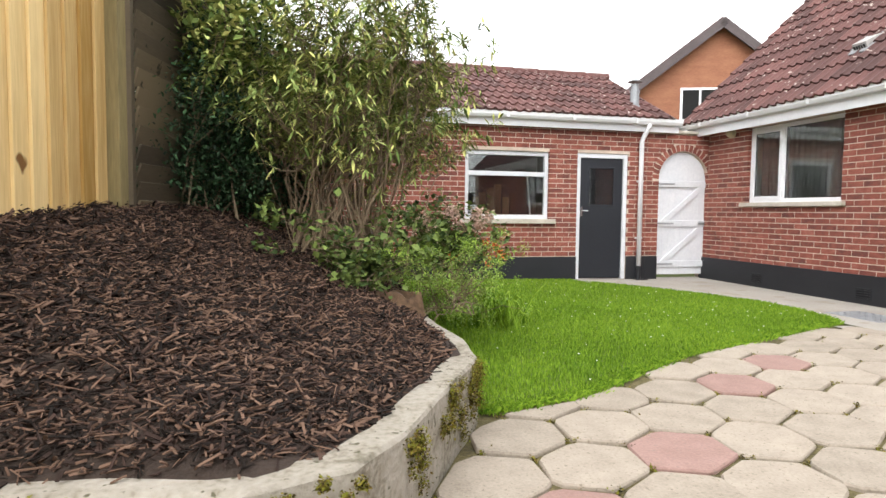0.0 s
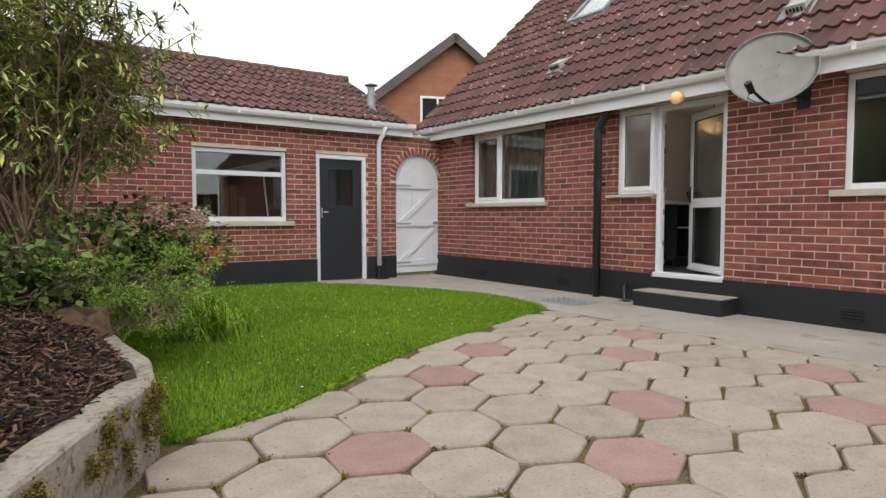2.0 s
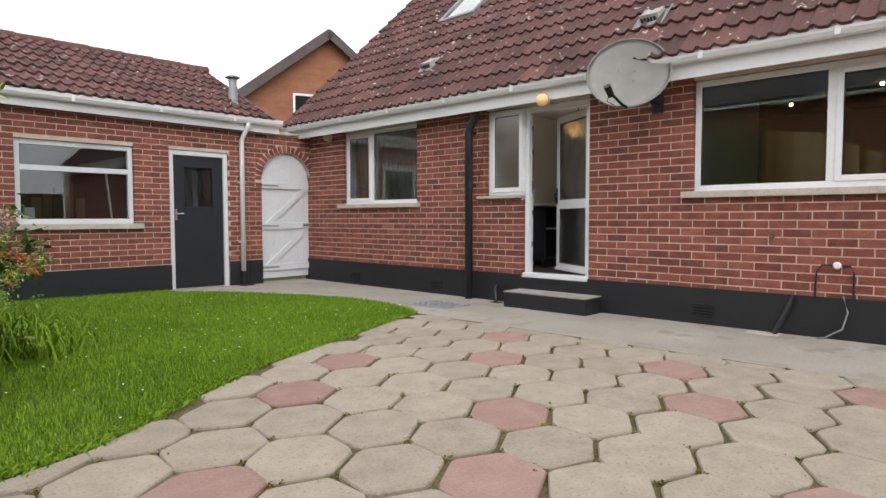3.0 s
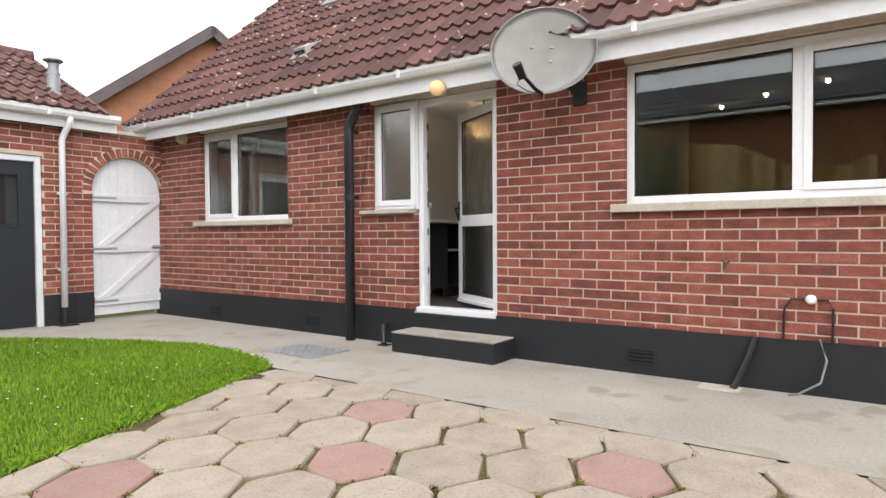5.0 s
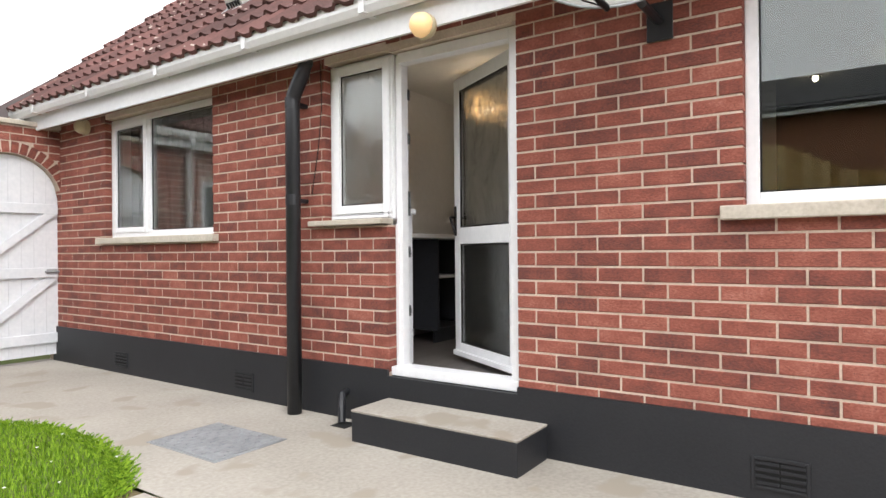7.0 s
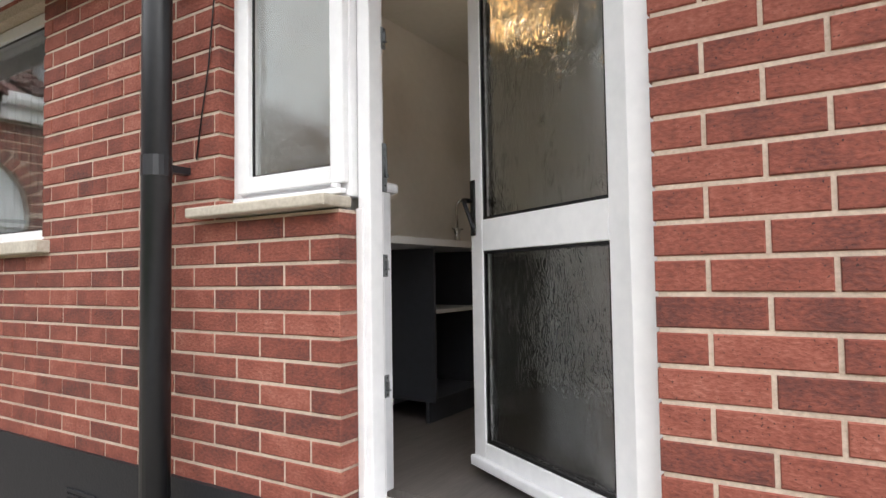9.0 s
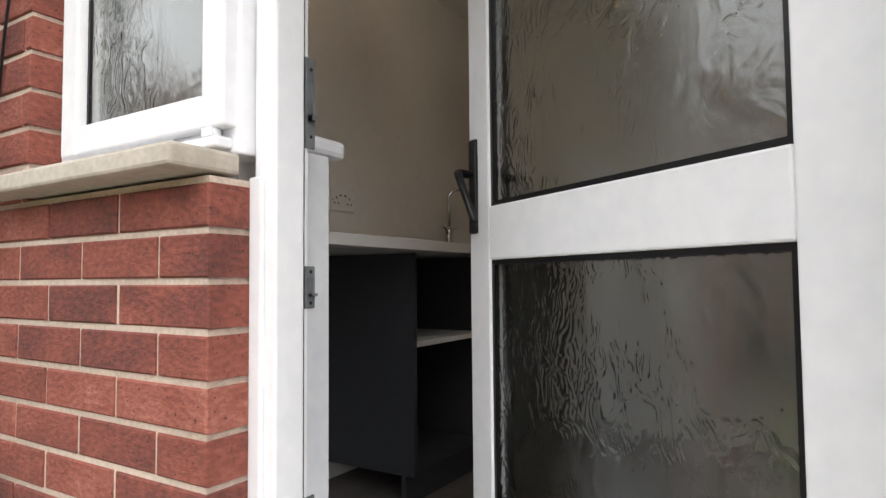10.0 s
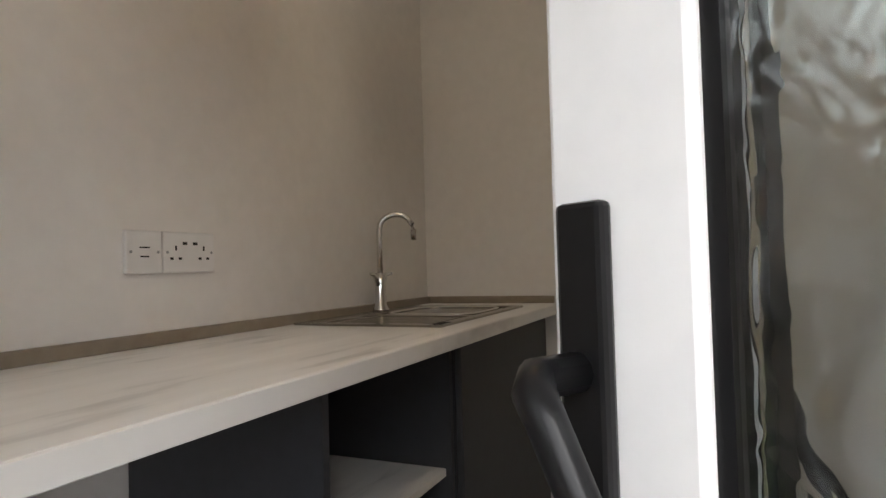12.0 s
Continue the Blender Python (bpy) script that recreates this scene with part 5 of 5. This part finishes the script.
# ---- fences ----
fence = thing("board_fence", "new yellow upright boarded timber fence", "fence", kind="structure")
fx, fy, dx, dy = -0.47, 4.2, -0.30, -0.954
for i in range(26):
    x, y = fx + dx * 0.125 * i, fy + dy * 0.125 * i
    b = part("board", boxes(((-0.068, -0.010, 0), (0.068, 0.008, 1.75)), bevel=0.003), M_FENCE, fence) if i == 0 else None
    if b:
        first_board = b
        ob = b
    else:
        ob = new("board", first_board.data)
        ob.parent = fence
    ob.matrix_local = Matrix.Translation((x, y, max(0.5, bed_z(x, y)) - 0.03 + rng.uniform(-0.01, 0.01))) @ Matrix.Rotation(math.atan2(dy, dx) + 0.15, 4, "Z")
part("post", boxes(((-0.045, -0.045, -0.2), (0.045, 0.045, 1.9)), bevel=0.006), M_POST, fence).matrix_local = Matrix.Translation((fx + 0.06, fy + 0.08, 0.98)) @ Matrix.Rotation(math.atan2(dy, dx), 4, "Z")
old = thing("old_panel_fence", "weathered grey brown lapped panel fence", "fence", kind="structure")
slat = None
for p in range(3):
    for k in range(15):
        if slat is None:
            slat = part("slat", boxes(((0, -0.008, 0), (1.76, 0.008, 0.135)), bevel=0.003), M_OLDFENCE, old)
            ob = slat
        else:
            ob = new("slat", slat.data)
            ob.parent = old
        ob.matrix_local = Matrix.Translation((fx + 0.12 + 0.42 * p, fy + 0.2 + 1.76 * p, 0.92 + k * 0.115)) @ Matrix.Rotation(radians(76), 4, "Z") @ Matrix.Rotation(radians(17 + rng.uniform(-3, 3)), 4, "X")
    part("post", boxes(((-0.04, -0.04, 0), (0.04, 0.04, 2.0)), bevel=0.005), M_OLDFENCE, old).matrix_local = Matrix.Translation((fx + 0.10 + 0.42 * p, fy + 0.14 + 1.76 * p, 0.7))
# fence that closes the yard behind the walk
closing = thing("yard_fence", "weathered brown boarded fence closing the yard", "fence", kind="structure")
old_board = part("board", boxes(((-0.068, -0.010, 0), (0.068, 0.008, 1.75)), bevel=0.003), M_OLDFENCE, closing)
old_board.matrix_local = Matrix.Translation((-1.5, 1.02, -0.02)) @ Matrix.Rotation(radians(-86), 4, "Z")
for x0, y0, x1, y1 in ((-1.5, 0.9, -1.5, -4.0), (-1.5, -4.0, 7.2, -4.0)):
    n = int(math.hypot(x1 - x0, y1 - y0) / 0.12)
    for i in range(n):
        ob = new("board", old_board.data)
        ob.parent = closing
        ob.matrix_local = Matrix.Translation((x0 + (x1 - x0) * i / n, y0 + (y1 - y0) * i / n, -0.02)) @ Matrix.Rotation(math.atan2(y1 - y0, x1 - x0) + 0.06, 4, "Z")

# ---- plants ----
def leaf_cloud(centres, count, size, seed, droop=0.3, slim=0.32):
    """Many small folded leaves scattered round clump centres (x, y, z, spread)."""
    r = np.random.default_rng(seed)
    verts, faces = [], []
    for i in range(count):
        c = centres[r.integers(len(centres))]
        p = Vector((c[0], c[1], c[2])) + Vector(r.normal(0, 1, 3)) * c[3] * 0.55
        s = size * r.uniform(0.6, 1.3)
        d = Vector((r.normal(), r.normal(), r.normal() * 0.7 - droop)).normalized()
        side = d.cross(Vector((r.normal() * 0.4, r.normal() * 0.4, 1))).normalized() * s * slim
        up = side.cross(d).normalized() * s * 0.10
        o = len(verts)
        verts += [tuple(p), tuple(p + d * s * 0.45 + side + up), tuple(p + d * s), tuple(p + d * s * 0.45 - side + up)]
        faces += [(o, o + 1, o + 2), (o, o + 2, o + 3)]
    return verts, faces


def shrub(name, label, base, tips, stems, leaves, size, material, seed, spread=0.20, stem_r=0.012, slim=0.32, droop=0.3):
    """Arching stems from a base to tips inside an envelope, with leaves round their upper halves."""
    r = random.Random(seed)
    t = thing(name, label, "shrub")
    clumps = []
    for i in range(stems):
        tip = Vector(tips(r))
        b = Vector(base) + Vector((r.uniform(-0.22, 0.22), r.uniform(-0.22, 0.22), 0))
        b.z = bed_z(b.x, b.y) - 0.03
        mid = b.lerp(tip, 0.5) + Vector((r.uniform(-0.1, 0.1), r.uniform(-0.1, 0.1), r.uniform(0.05, 0.22)))
        path = [b + (mid - b) * 2 * k * (1 - k) + (tip - b) * k * k for k in [j / 7 for j in range(8)]]
        path = [p + Vector((r.uniform(-1, 1), r.uniform(-1, 1), r.uniform(-1, 1))) * 0.02 for p in path]
        rr = stem_r * r.uniform(0.5, 1.2)
        bm = bmesh.new()
        tube(bm, path, [rr * (1 - 0.8 * j / 7) for j in range(8)], 5)
        for j, p in enumerate(path[5:]):
            clumps.append((p.x, p.y, p.z, spread * (0.7 + 0.25 * j)))
        for q in range(2):
            s = path[r.randrange(3, 7)]
            e = s + Vector((r.uniform(-0.4, 0.4), r.uniform(-0.4, 0.4), r.uniform(0.05, 0.4)))
            tube(bm, [s, s.lerp(e, 0.5) + Vector((0, 0, 0.04)), e], [rr * 0.45, rr * 0.3, rr * 0.12], 4)
            clumps.append((e.x, e.y, e.z, spread))
        part("stem", bm, M_STEM, t)
    tagged(raw("leaves", *leaf_cloud(clumps, leaves, size, seed, droop, slim), material, t), kind="stuff")
    return t


def dome(cx, cy, cz, rx, ry, rz, low=-0.2):
    def tip(r):
        while True:
            p = Vector((r.uniform(-1, 1), r.uniform(-1, 1), r.uniform(low, 1)))
            if 0.35 < p.length < 1:
                return (cx + p.x * rx, cy + p.y * ry, cz + p.z * rz)
    return tip


def whorled_shrub(name, label, base, tips, stems, size, material, seed, stem_r=0.009, twigs=6, per=10, slim=0.15):
    """A fan of bare arching stems whose twigs end in whorls of narrow drooping leaves."""
    r = random.Random(seed)
    t = thing(name, label, "shrub")
    verts, faces = [], []

    def whorl(p, d, n, s0):
        side = d.orthogonal().normalized()
        for k in range(n):
            a = k * 2.4 + r.uniform(-0.4, 0.4)
            q = (side * math.cos(a) + d.cross(side) * math.sin(a)).normalized()
            ax = (q + d * r.uniform(-0.1, 0.9) + Vector((0, 0, r.uniform(-0.45, 0.1)))).normalized()
            s = s0 * r.uniform(0.6, 1.25)
            w = ax.cross(Vector((r.uniform(-0.3, 0.3), r.uniform(-0.3, 0.3), 1))).normalized() * s * slim
            b = p - d * r.uniform(0, 0.09)
            o = len(verts)
            sag = Vector((0, 0, -0.12 * s))
            verts.extend(tuple(v) for v in (b, b + ax * s * 0.4 + w, b + ax * s * 0.4 - w, b + ax * s * 0.4 - w.cross(ax) * 0.25, b + ax * s * 0.75 + w * 0.7 + sag * 0.5, b + ax * s * 0.75 - w * 0.7 + sag * 0.5, b + ax * s + sag))
            faces.extend(((o, o + 1, o + 3), (o, o + 3, o + 2), (o + 1, o + 4, o + 3), (o + 3, o + 5, o + 2), (o + 3, o + 4, o + 6), (o + 3, o + 6, o + 5)))

    for i in range(stems):
        tip = Vector(tips(r))
        b = Vector(base) + Vector((r.uniform(-0.36, 0.36), r.uniform(-0.22, 0.22), 0))
        b.z = bed_z(b.x, b.y) - 0.03
        mid = b.lerp(tip, 0.5) + Vector((r.uniform(-0.08, 0.08), r.uniform(-0.08, 0.08), r.uniform(-0.12, 0.16)))
        path = [b + (mid - b) * 2 * k * (1 - k) + (tip - b) * k * k for k in [q / 9 for q in range(10)]]
        path = [p + Vector((r.uniform(-1, 1), r.uniform(-1, 1), r.uniform(-1, 1))) * 0.018 for p in path]
        rr = stem_r * r.uniform(0.5, 1.3)
        bm = bmesh.new()
        tube(bm, path, [rr * (1 - 0.8 * q / 9) for q in range(10)], 5)
        whorl(path[-1], (path[-1] - path[-2]).normalized(), per, size)
        for q in range(twigs):
            s = path[r.randrange(6, 10)]
            e = s + (tip - b).normalized() * r.uniform(0.05, 0.24) + Vector((r.uniform(-0.26, 0.26), r.uniform(-0.26, 0.26), r.uniform(-0.05, 0.20)))
            m = s.lerp(e, 0.5) + Vector((0, 0, -0.02))
            tube(bm, [s, m, e], [rr * 0.45, rr * 0.32, rr * 0.15], 4)
            whorl(e, (e - m).normalized(), per, size)
            if r.random() < 0.5:
                whorl(m, (e - m).normalized(), per // 2, size * 0.9)
        part("stem", bm, M_STEM, t)
    tagged(raw("leaves", verts, faces, material, t), kind="stuff")
    return t


whorled_shrub("flowering_shrub", "large loose green shrub with many bare woody stems", (0.95, 4.75, 0.5), dome(0.98, 4.9, 1.70, 0.80, 0.75, 0.95, -0.38), 125, 0.088, M_LEAF, 11, twigs=10, per=13, slim=0.095)
shrub("dark_shrub", "dense dark evergreen shrub before the old fence", (0.45, 5.6, 0.6), dome(0.42, 5.5, 1.6, 0.7, 0.8, 1.05, -0.9), 70, 26000, 0.042, M_LEAFDARK, 12, 0.22, 0.012, 0.26)
shrub("dark_evergreen", "dark evergreen bush against the old fence", (0.02, 5.05, 0.6), dome(0.0, 5.1, 1.6, 0.34, 0.45, 0.85, -0.9), 34, 15000, 0.042, M_LEAFDARK, 22, 0.16, 0.010, 0.26)
shrub("dark_hedge", "tall dark conifer hedge beyond the fence", (-0.6, 7.4, 0.5), dome(-0.3, 7.4, 2.2, 1.2, 1.4, 1.7, -0.9), 50, 9000, 0.10, M_LEAFDARK, 13, 0.3, 0.02, 0.4)
shrub("ferny_conifer", "low bright green ferny conifer over the lawn's edge", (1.55, 4.35, 0.3), dome(1.66, 4.6, 0.26, 0.36, 0.38, 0.26, -0.1), 55, 13000, 0.022, M_LEAFYEL, 14, 0.05, 0.005, 0.22, 0.0)
shrub("overhanging_shrub", "light green leafy shrub hanging over the old fence", (-0.05, 5.3, 0.8), dome(0.0, 5.0, 2.35, 0.55, 0.6, 0.5, -0.5), 30, 3600, 0.07, M_LEAF, 19, 0.15, 0.008, 0.3)
hy = shrub("hydrangea", "hydrangea bush with faded pinkish flower heads", (1.92, 5.85, 0.2), dome(1.92, 5.8, 0.55, 0.45, 0.42, 0.32, -0.1), 26, 3000, 0.060, M_LEAFMID, 15, 0.10, 0.007, 0.42)
hr = random.Random(4)
for i in range(12):
    c = Vector((1.95 + hr.uniform(-0.42, 0.38), 5.6 + hr.uniform(-0.3, 0.3), 0.93 + hr.uniform(-0.10, 0.08)))
    v, f = leaf_cloud([(c.x, c.y, c.z, 0.055)], 130, 0.028, 40 + i, 0.0, 0.5)
    tagged(raw("flower_head", v, f, M_PETAL, hy, "faded pinkish flower head"), kind="stuff")
shrub("low_green_plant", "low leafy plant at the shrub's foot", (0.95, 4.25, 0.4), dome(0.95, 4.2, 0.55, 0.4, 0.25, 0.22, 0.0), 14, 1500, 0.05, M_LEAFMID, 17, 0.08, 0.004, 0.4)

# strap leaved plant
sl = thing("strap_leaf_plant", "clump of long arching strap leaves with orange flowers", "plant")
r = np.random.default_rng(21)
verts, faces = [], []
for i in range(240):
    a, L = r.uniform(0, 6.283), r.uniform(0.35, 0.75)
    b = Vector((2.22 + r.normal(0, 0.13), 5.42 + r.normal(0, 0.13), 0.0))
    d = Vector((math.cos(a), math.sin(a), 0))
    s = Vector((-d.y, d.x, 0)) * r.uniform(0.006, 0.012)
    o = len(verts)
    out, up = r.uniform(0.3, 0.75), r.uniform(0.8, 1.25)
    for k in range(6):
        t = k / 5
        p = b + d * L * out * t + Vector((0, 0, L * (up * t - 0.85 * t ** 3)))
        wdt = 1 - 0.9 * t
        verts += [tuple(p - s * wdt), tuple(p + s * wdt)]
        if k:
            faces.append((o + 2 * k - 2, o + 2 * k - 1, o + 2 * k + 1, o + 2 * k))
tagged(raw("leaves", verts, faces, M_BLADE, sl), kind="stuff")
for i in range(6):
    c = (2.15 + r.normal(0, 0.15), 5.4 + r.normal(0, 0.15), 0.62 + r.uniform(-0.08, 0.12))
    v, f = leaf_cloud([(*c, 0.04)], 24, 0.03, 60 + i, 0.0, 0.4)
    tagged(raw("flower", v, f, M_ORANGE, sl, "orange flower spray"), kind="stuff")

# moss on the face of the bed's wall
r = np.random.default_rng(77)
clumps = []
for k in range(46):
    t = r.choice([0.03, 0.10, 0.42, 0.52, 0.66, 0.82, 0.93]) + r.normal(0, 0.022)
    x, y = 0.938 + 0.52 * t, 2.13 + 0.93 * t
    z = 0.29 - abs(r.normal(0, 0.11))
    clumps.append((x + 0.003, y - 0.002, max(0.02, z), 0.030))
for k in range(16):
    x = r.uniform(-0.2, 0.9)
    clumps.append((x, 1.80 + 0.10 * abs(x - 0.5), r.uniform(0.22, 0.31), 0.016))
v, f = leaf_cloud(clumps, 11000, 0.010, 78, 0.4, 0.4)
tagged(raw("wall_moss", v, f, M_MOSS), "yellow green moss clinging to the bed wall", "moss", kind="stuff")

# old stump at the bed's edge
st = thing("tree_stump", "hollow weathered tree stump at the bed's edge", "stump", Matrix.Translation((1.28, 4.22, 0.22)))
bm = bmesh.new()
rings = []
for r0, h in ((0.20, -0.1), (0.19, 0.08), (0.165, 0.20), (0.155, 0.25), (0.11, 0.25), (0.10, 0.12), (0.09, 0.02)):
    rings.append([bm.verts.new((r0 * (1 + 0.22 * noise.noise(Vector((math.cos(a) * 1.4, math.sin(a) * 1.4, h * 2)))) * math.cos(a), r0 * (1 + 0.22 * noise.noise(Vector((math.cos(a) * 1.4, math.sin(a) * 1.4, h * 2 + 5)))) * math.sin(a), h + (0.06 * noise.noise(Vector((a * 1.3, h, 1))) if h > 0.1 else 0))) for a in [k * math.pi / 12 for k in range(24)]])
for p, q in zip(rings, rings[1:]):
    for k in range(24):
        bm.faces.new((p[k], p[(k + 1) % 24], q[(k + 1) % 24], q[k]))
bm.faces.new(rings[-1])
part("bark", bm, M_STUMP, st, smooth=True)

# ---- grass ----
r = np.random.default_rng(31)
verts, faces = [], []
n = 0
while n < 190000:
    x, y = r.uniform(1.2, 6.0), r.uniform(3.1, 9.0)
    if not inside(x, y, LAWN) or r.random() < min(0.55, max(0.0, (y - 4.2) * 0.14)):
        continue
    z = ground_z(x, y) - 0.008
    h, a, lean = r.uniform(0.016, 0.042), r.uniform(0, 6.283), r.uniform(0.0, 0.8)
    w_ = r.uniform(0.0022, 0.0048)
    o = len(verts)
    cx, cy = math.cos(a), math.sin(a)
    verts += [(x - cy * w_, y + cx * w_, z), (x + cy * w_, y - cx * w_, z), (x + cx * h * lean, y + cy * h * lean, z + h)]
    faces.append((o, o + 1, o + 2))
    n += 1
tagged(raw("grass", verts, faces, M_BLADE), "short bright green lawn grass", "grass", kind="stuff")
verts, faces = [], []
edge = densify(LAWN[:14], 14)
for i in range(8000):
    p = edge[r.integers(len(edge))]
    x, y = p[0] + r.normal(0, 0.030), p[1] + r.normal(0, 0.030)
    z, h, a, lean = ground_z(x, y) - 0.006, r.uniform(0.015, 0.045), r.uniform(0, 6.283), r.uniform(0.3, 1.4)
    cx, cy, w_ = math.cos(a), math.sin(a), r.uniform(0.0012, 0.0026)
    o = len(verts)
    verts += [(x - cy * w_, y + cx * w_, z), (x + cy * w_, y - cx * w_, z), (x + cx * h * lean * 0.5 - cy * w_ * 0.7, y + cy * h * lean * 0.5 + cx * w_ * 0.7, z + h * 0.7), (x + cx * h * lean, y + cy * h * lean, z + h * 0.8)]
    faces += [(o, o + 1, o + 2), (o + 1, o + 3, o + 2)]
tagged(raw("edge_grass", verts, faces, M_BLADE), "ragged tufts of grass along the lawn's edge", "grass", kind="stuff")
verts, faces = [], []
for i in range(120):
    while True:
        x, y = r.uniform(1.5, 6.0), r.uniform(3.3, 8.8)
        if inside(x, y, LAWN):
            break
    z, s = ground_z(x, y) + r.uniform(0.036, 0.046), r.uniform(0.006, 0.009)
    o = len(verts)
    verts += [(x + s * math.cos(k * 1.0472), y + s * math.sin(k * 1.0472), z) for k in range(6)] + [(x, y, z - 0.006)]
    faces += [tuple(o + k for k in range(6))] + [(o + k, o + (k + 1) % 6, o + 6) for k in range(6)]
tagged(raw("daisies", verts, faces, M_DAISY), "small white daisies in the lawn", "flowers", kind="stuff")

# ---- paving slabs ----
O_, D_, E_ = Vector((4.651, 3.125)), Vector((0.1851, -0.3560)), Vector((0.3471, 0.2198))
du, eu = D_.normalized(), E_.normalized()
RED = {(0, 0), (0, 6), (2, 0), (-3, 1), (-1, -5), (-3, -5), (-2, 6), (-6, -4), (-5, 1), (-8, -4), (-1, 11), (-5, 7)}
paving = thing("paving", "hexagonal concrete paving slabs, some faded red", "paving", kind="structure")
PAVED = [(-1.6, -4.0), (5.8, -4.0), (5.8, 5.21), (5.6, 5.04), (5.14, 4.81), (4.34, 4.46), (3.38, 4.06), (2.69, 3.63), (2.11, 3.26), (1.54, 3.08), (1.4, 2.91), (0.9, 2.01), (0.7, 1.76), (-0.06, 1.78), (-1.56, 1.96)]


def hexagon(scale, z, seed):
    """A worn elongated hexagon with cut corners, in the slab row's frame."""
    w_, s, t = 0.202 * scale, 0.135 * scale, 0.28 * scale
    base = [(w_, -s), (w_, s), (0, t), (-w_, s), (-w_, -s), (0, -t)]
    rr = random.Random(seed)
    out = []
    for i in range(6):
        a, p, b = Vector(base[i - 1]), Vector(base[i]), Vector(base[(i + 1) % 6])
        for q in (p.lerp(a, 0.11), p.lerp(b, 0.11)):
            out.append(Vector((q.x + rr.uniform(-0.009, 0.009), q.y + rr.uniform(-0.009, 0.009), z)))
    return out


def clip_poly(pts, a, b):
    """Keeps the side of a-b that lies to its left."""
    out = []
    n2 = Vector((-(b[1] - a[1]), b[0] - a[0]))
    for p, q in zip(pts, pts[1:] + pts[:1]):
        sp_, sq = (p.x - a[0]) * n2.x + (p.y - a[1]) * n2.y, (q.x - a[0]) * n2.x + (q.y - a[1]) * n2.y
        if sp_ >= 0:
            out.append(p)
        if (sp_ > 0) != (sq > 0) and abs(sp_ - sq) > 1e-9:
            out.append(p.lerp(q, sp_ / (sp_ - sq)))
    return out


def slab_mesh(top):
    n = len(top)
    c = sum((p for p in top), Vector((0, 0, 0))) / n
    edge = [Vector((*(p.xy + (p.xy - c.xy).normalized() * 0.006), p.z - 0.008)) for p in top]
    foot = [Vector((p.x, p.y, p.z - 0.045)) for p in edge]
    v = [tuple(p) for p in top + edge + foot]
    f = [tuple(range(n))] + [(k * n + i, (k + 1) * n + i, (k + 1) * n + (i + 1) % n, k * n + (i + 1) % n) for k in (0, 1) for i in range(n)]
    return v, f


shared = {}
count = 0
verts, faces = [], []
for j in range(-24, 8):
    for i2 in range(-26, 30):
        if (i2 + j) % 2:
            continue
        c = O_ + D_ * (i2 / 2) + E_ * j
        if not (-1.5 < c.x < 6.0 and -3.9 < c.y < 5.3):
            continue
        m = Matrix(((du.x, eu.x, 0, c.x), (du.y, eu.y, 0, c.y), (0, 0, 1, ground_z(c.x, c.y)), (0, 0, 0, 1))) @ pose(0, 0, rng.uniform(-0.003, 0.004), rng.uniform(-0.5, 0.5), rng.uniform(-0.5, 0.5), rng.uniform(-1.2, 1.2))
        red = (j, i2) in RED
        outline = hexagon(0.915, 0, (j * 7 + i2) % 9)
        world_pts = [m @ p for p in outline]
        ins = [inside(p.x, p.y, PAVED) for p in world_pts]
        if not any(ins):
            continue
        if all(ins):
            key = ((j * 7 + i2) % 9, red)
            if key not in shared:
                v, f = slab_mesh(outline)
                me = bpy.data.meshes.new("slab")
                me.from_pydata(v, [], f)
                me.materials.append(M_SLABRED if red else M_SLAB)
                shared[key] = me
            me = shared[key]
        else:
            pts = world_pts
            if c.x > 5.3 and c.y < 4.9:
                pts = clip_poly(pts, (5.765, -4.0), (5.765, 5.2))
            elif inside(c.x, c.y, PAVED) or sum(ins) > 4:
                edges = [(a, b) for a, b in zip(PAVED, PAVED[1:] + PAVED[:1])]
                a, b = min(edges, key=lambda s: min((Vector(s[0]).lerp(Vector(s[1]), k / 8) - c).length for k in range(9)))
                pts = clip_poly(pts, a, b)
            else:
                continue
            if len(pts) < 3:
                continue
            im = m.inverted()
            v, f = slab_mesh([im @ p for p in pts])
            me = bpy.data.meshes.new("slab")
            me.from_pydata(v, [], f)
            me.materials.append(M_SLABRED if red else M_SLAB)
        if count < 300 and c.y > -2.2:
            ob = new("slab", me)
            ob.parent = paving
            ob.matrix_local = m
            count += 1
        else:
            o = len(verts)
            verts += [tuple(m @ q.co) for q in me.vertices]
            faces += [tuple(k + o for k in q.vertices) for q in me.polygons]
if faces:
    tagged(raw("slabs", verts, faces, M_SLAB, paving), kind="stuff")

# moss and crumbs where the slabs meet
r = np.random.default_rng(91)
clumps = []
for j in range(-13, 5):
    for i2 in range(-14, 16):
        if (i2 + j) % 2:
            continue
        for c in (O_ + D_ * (i2 / 2) + E_ * (j + 0.66), O_ + D_ * (i2 / 2) + E_ * (j - 0.66)):
            if inside(c.x, c.y, PAVED) and r.random() < 0.75:
                for k in range(3):
                    x, y = c.x + r.normal(0, 0.022), c.y + r.normal(0, 0.022)
                    clumps.append((x, y, ground_z(x, y) - 0.012, 0.013))
v, f = leaf_cloud(clumps, 16000, 0.010, 92, -0.3, 0.5)
tagged(raw("joint_moss", v, f, M_MOSS), "moss and crumbs in the paving joints", "moss", kind="stuff")
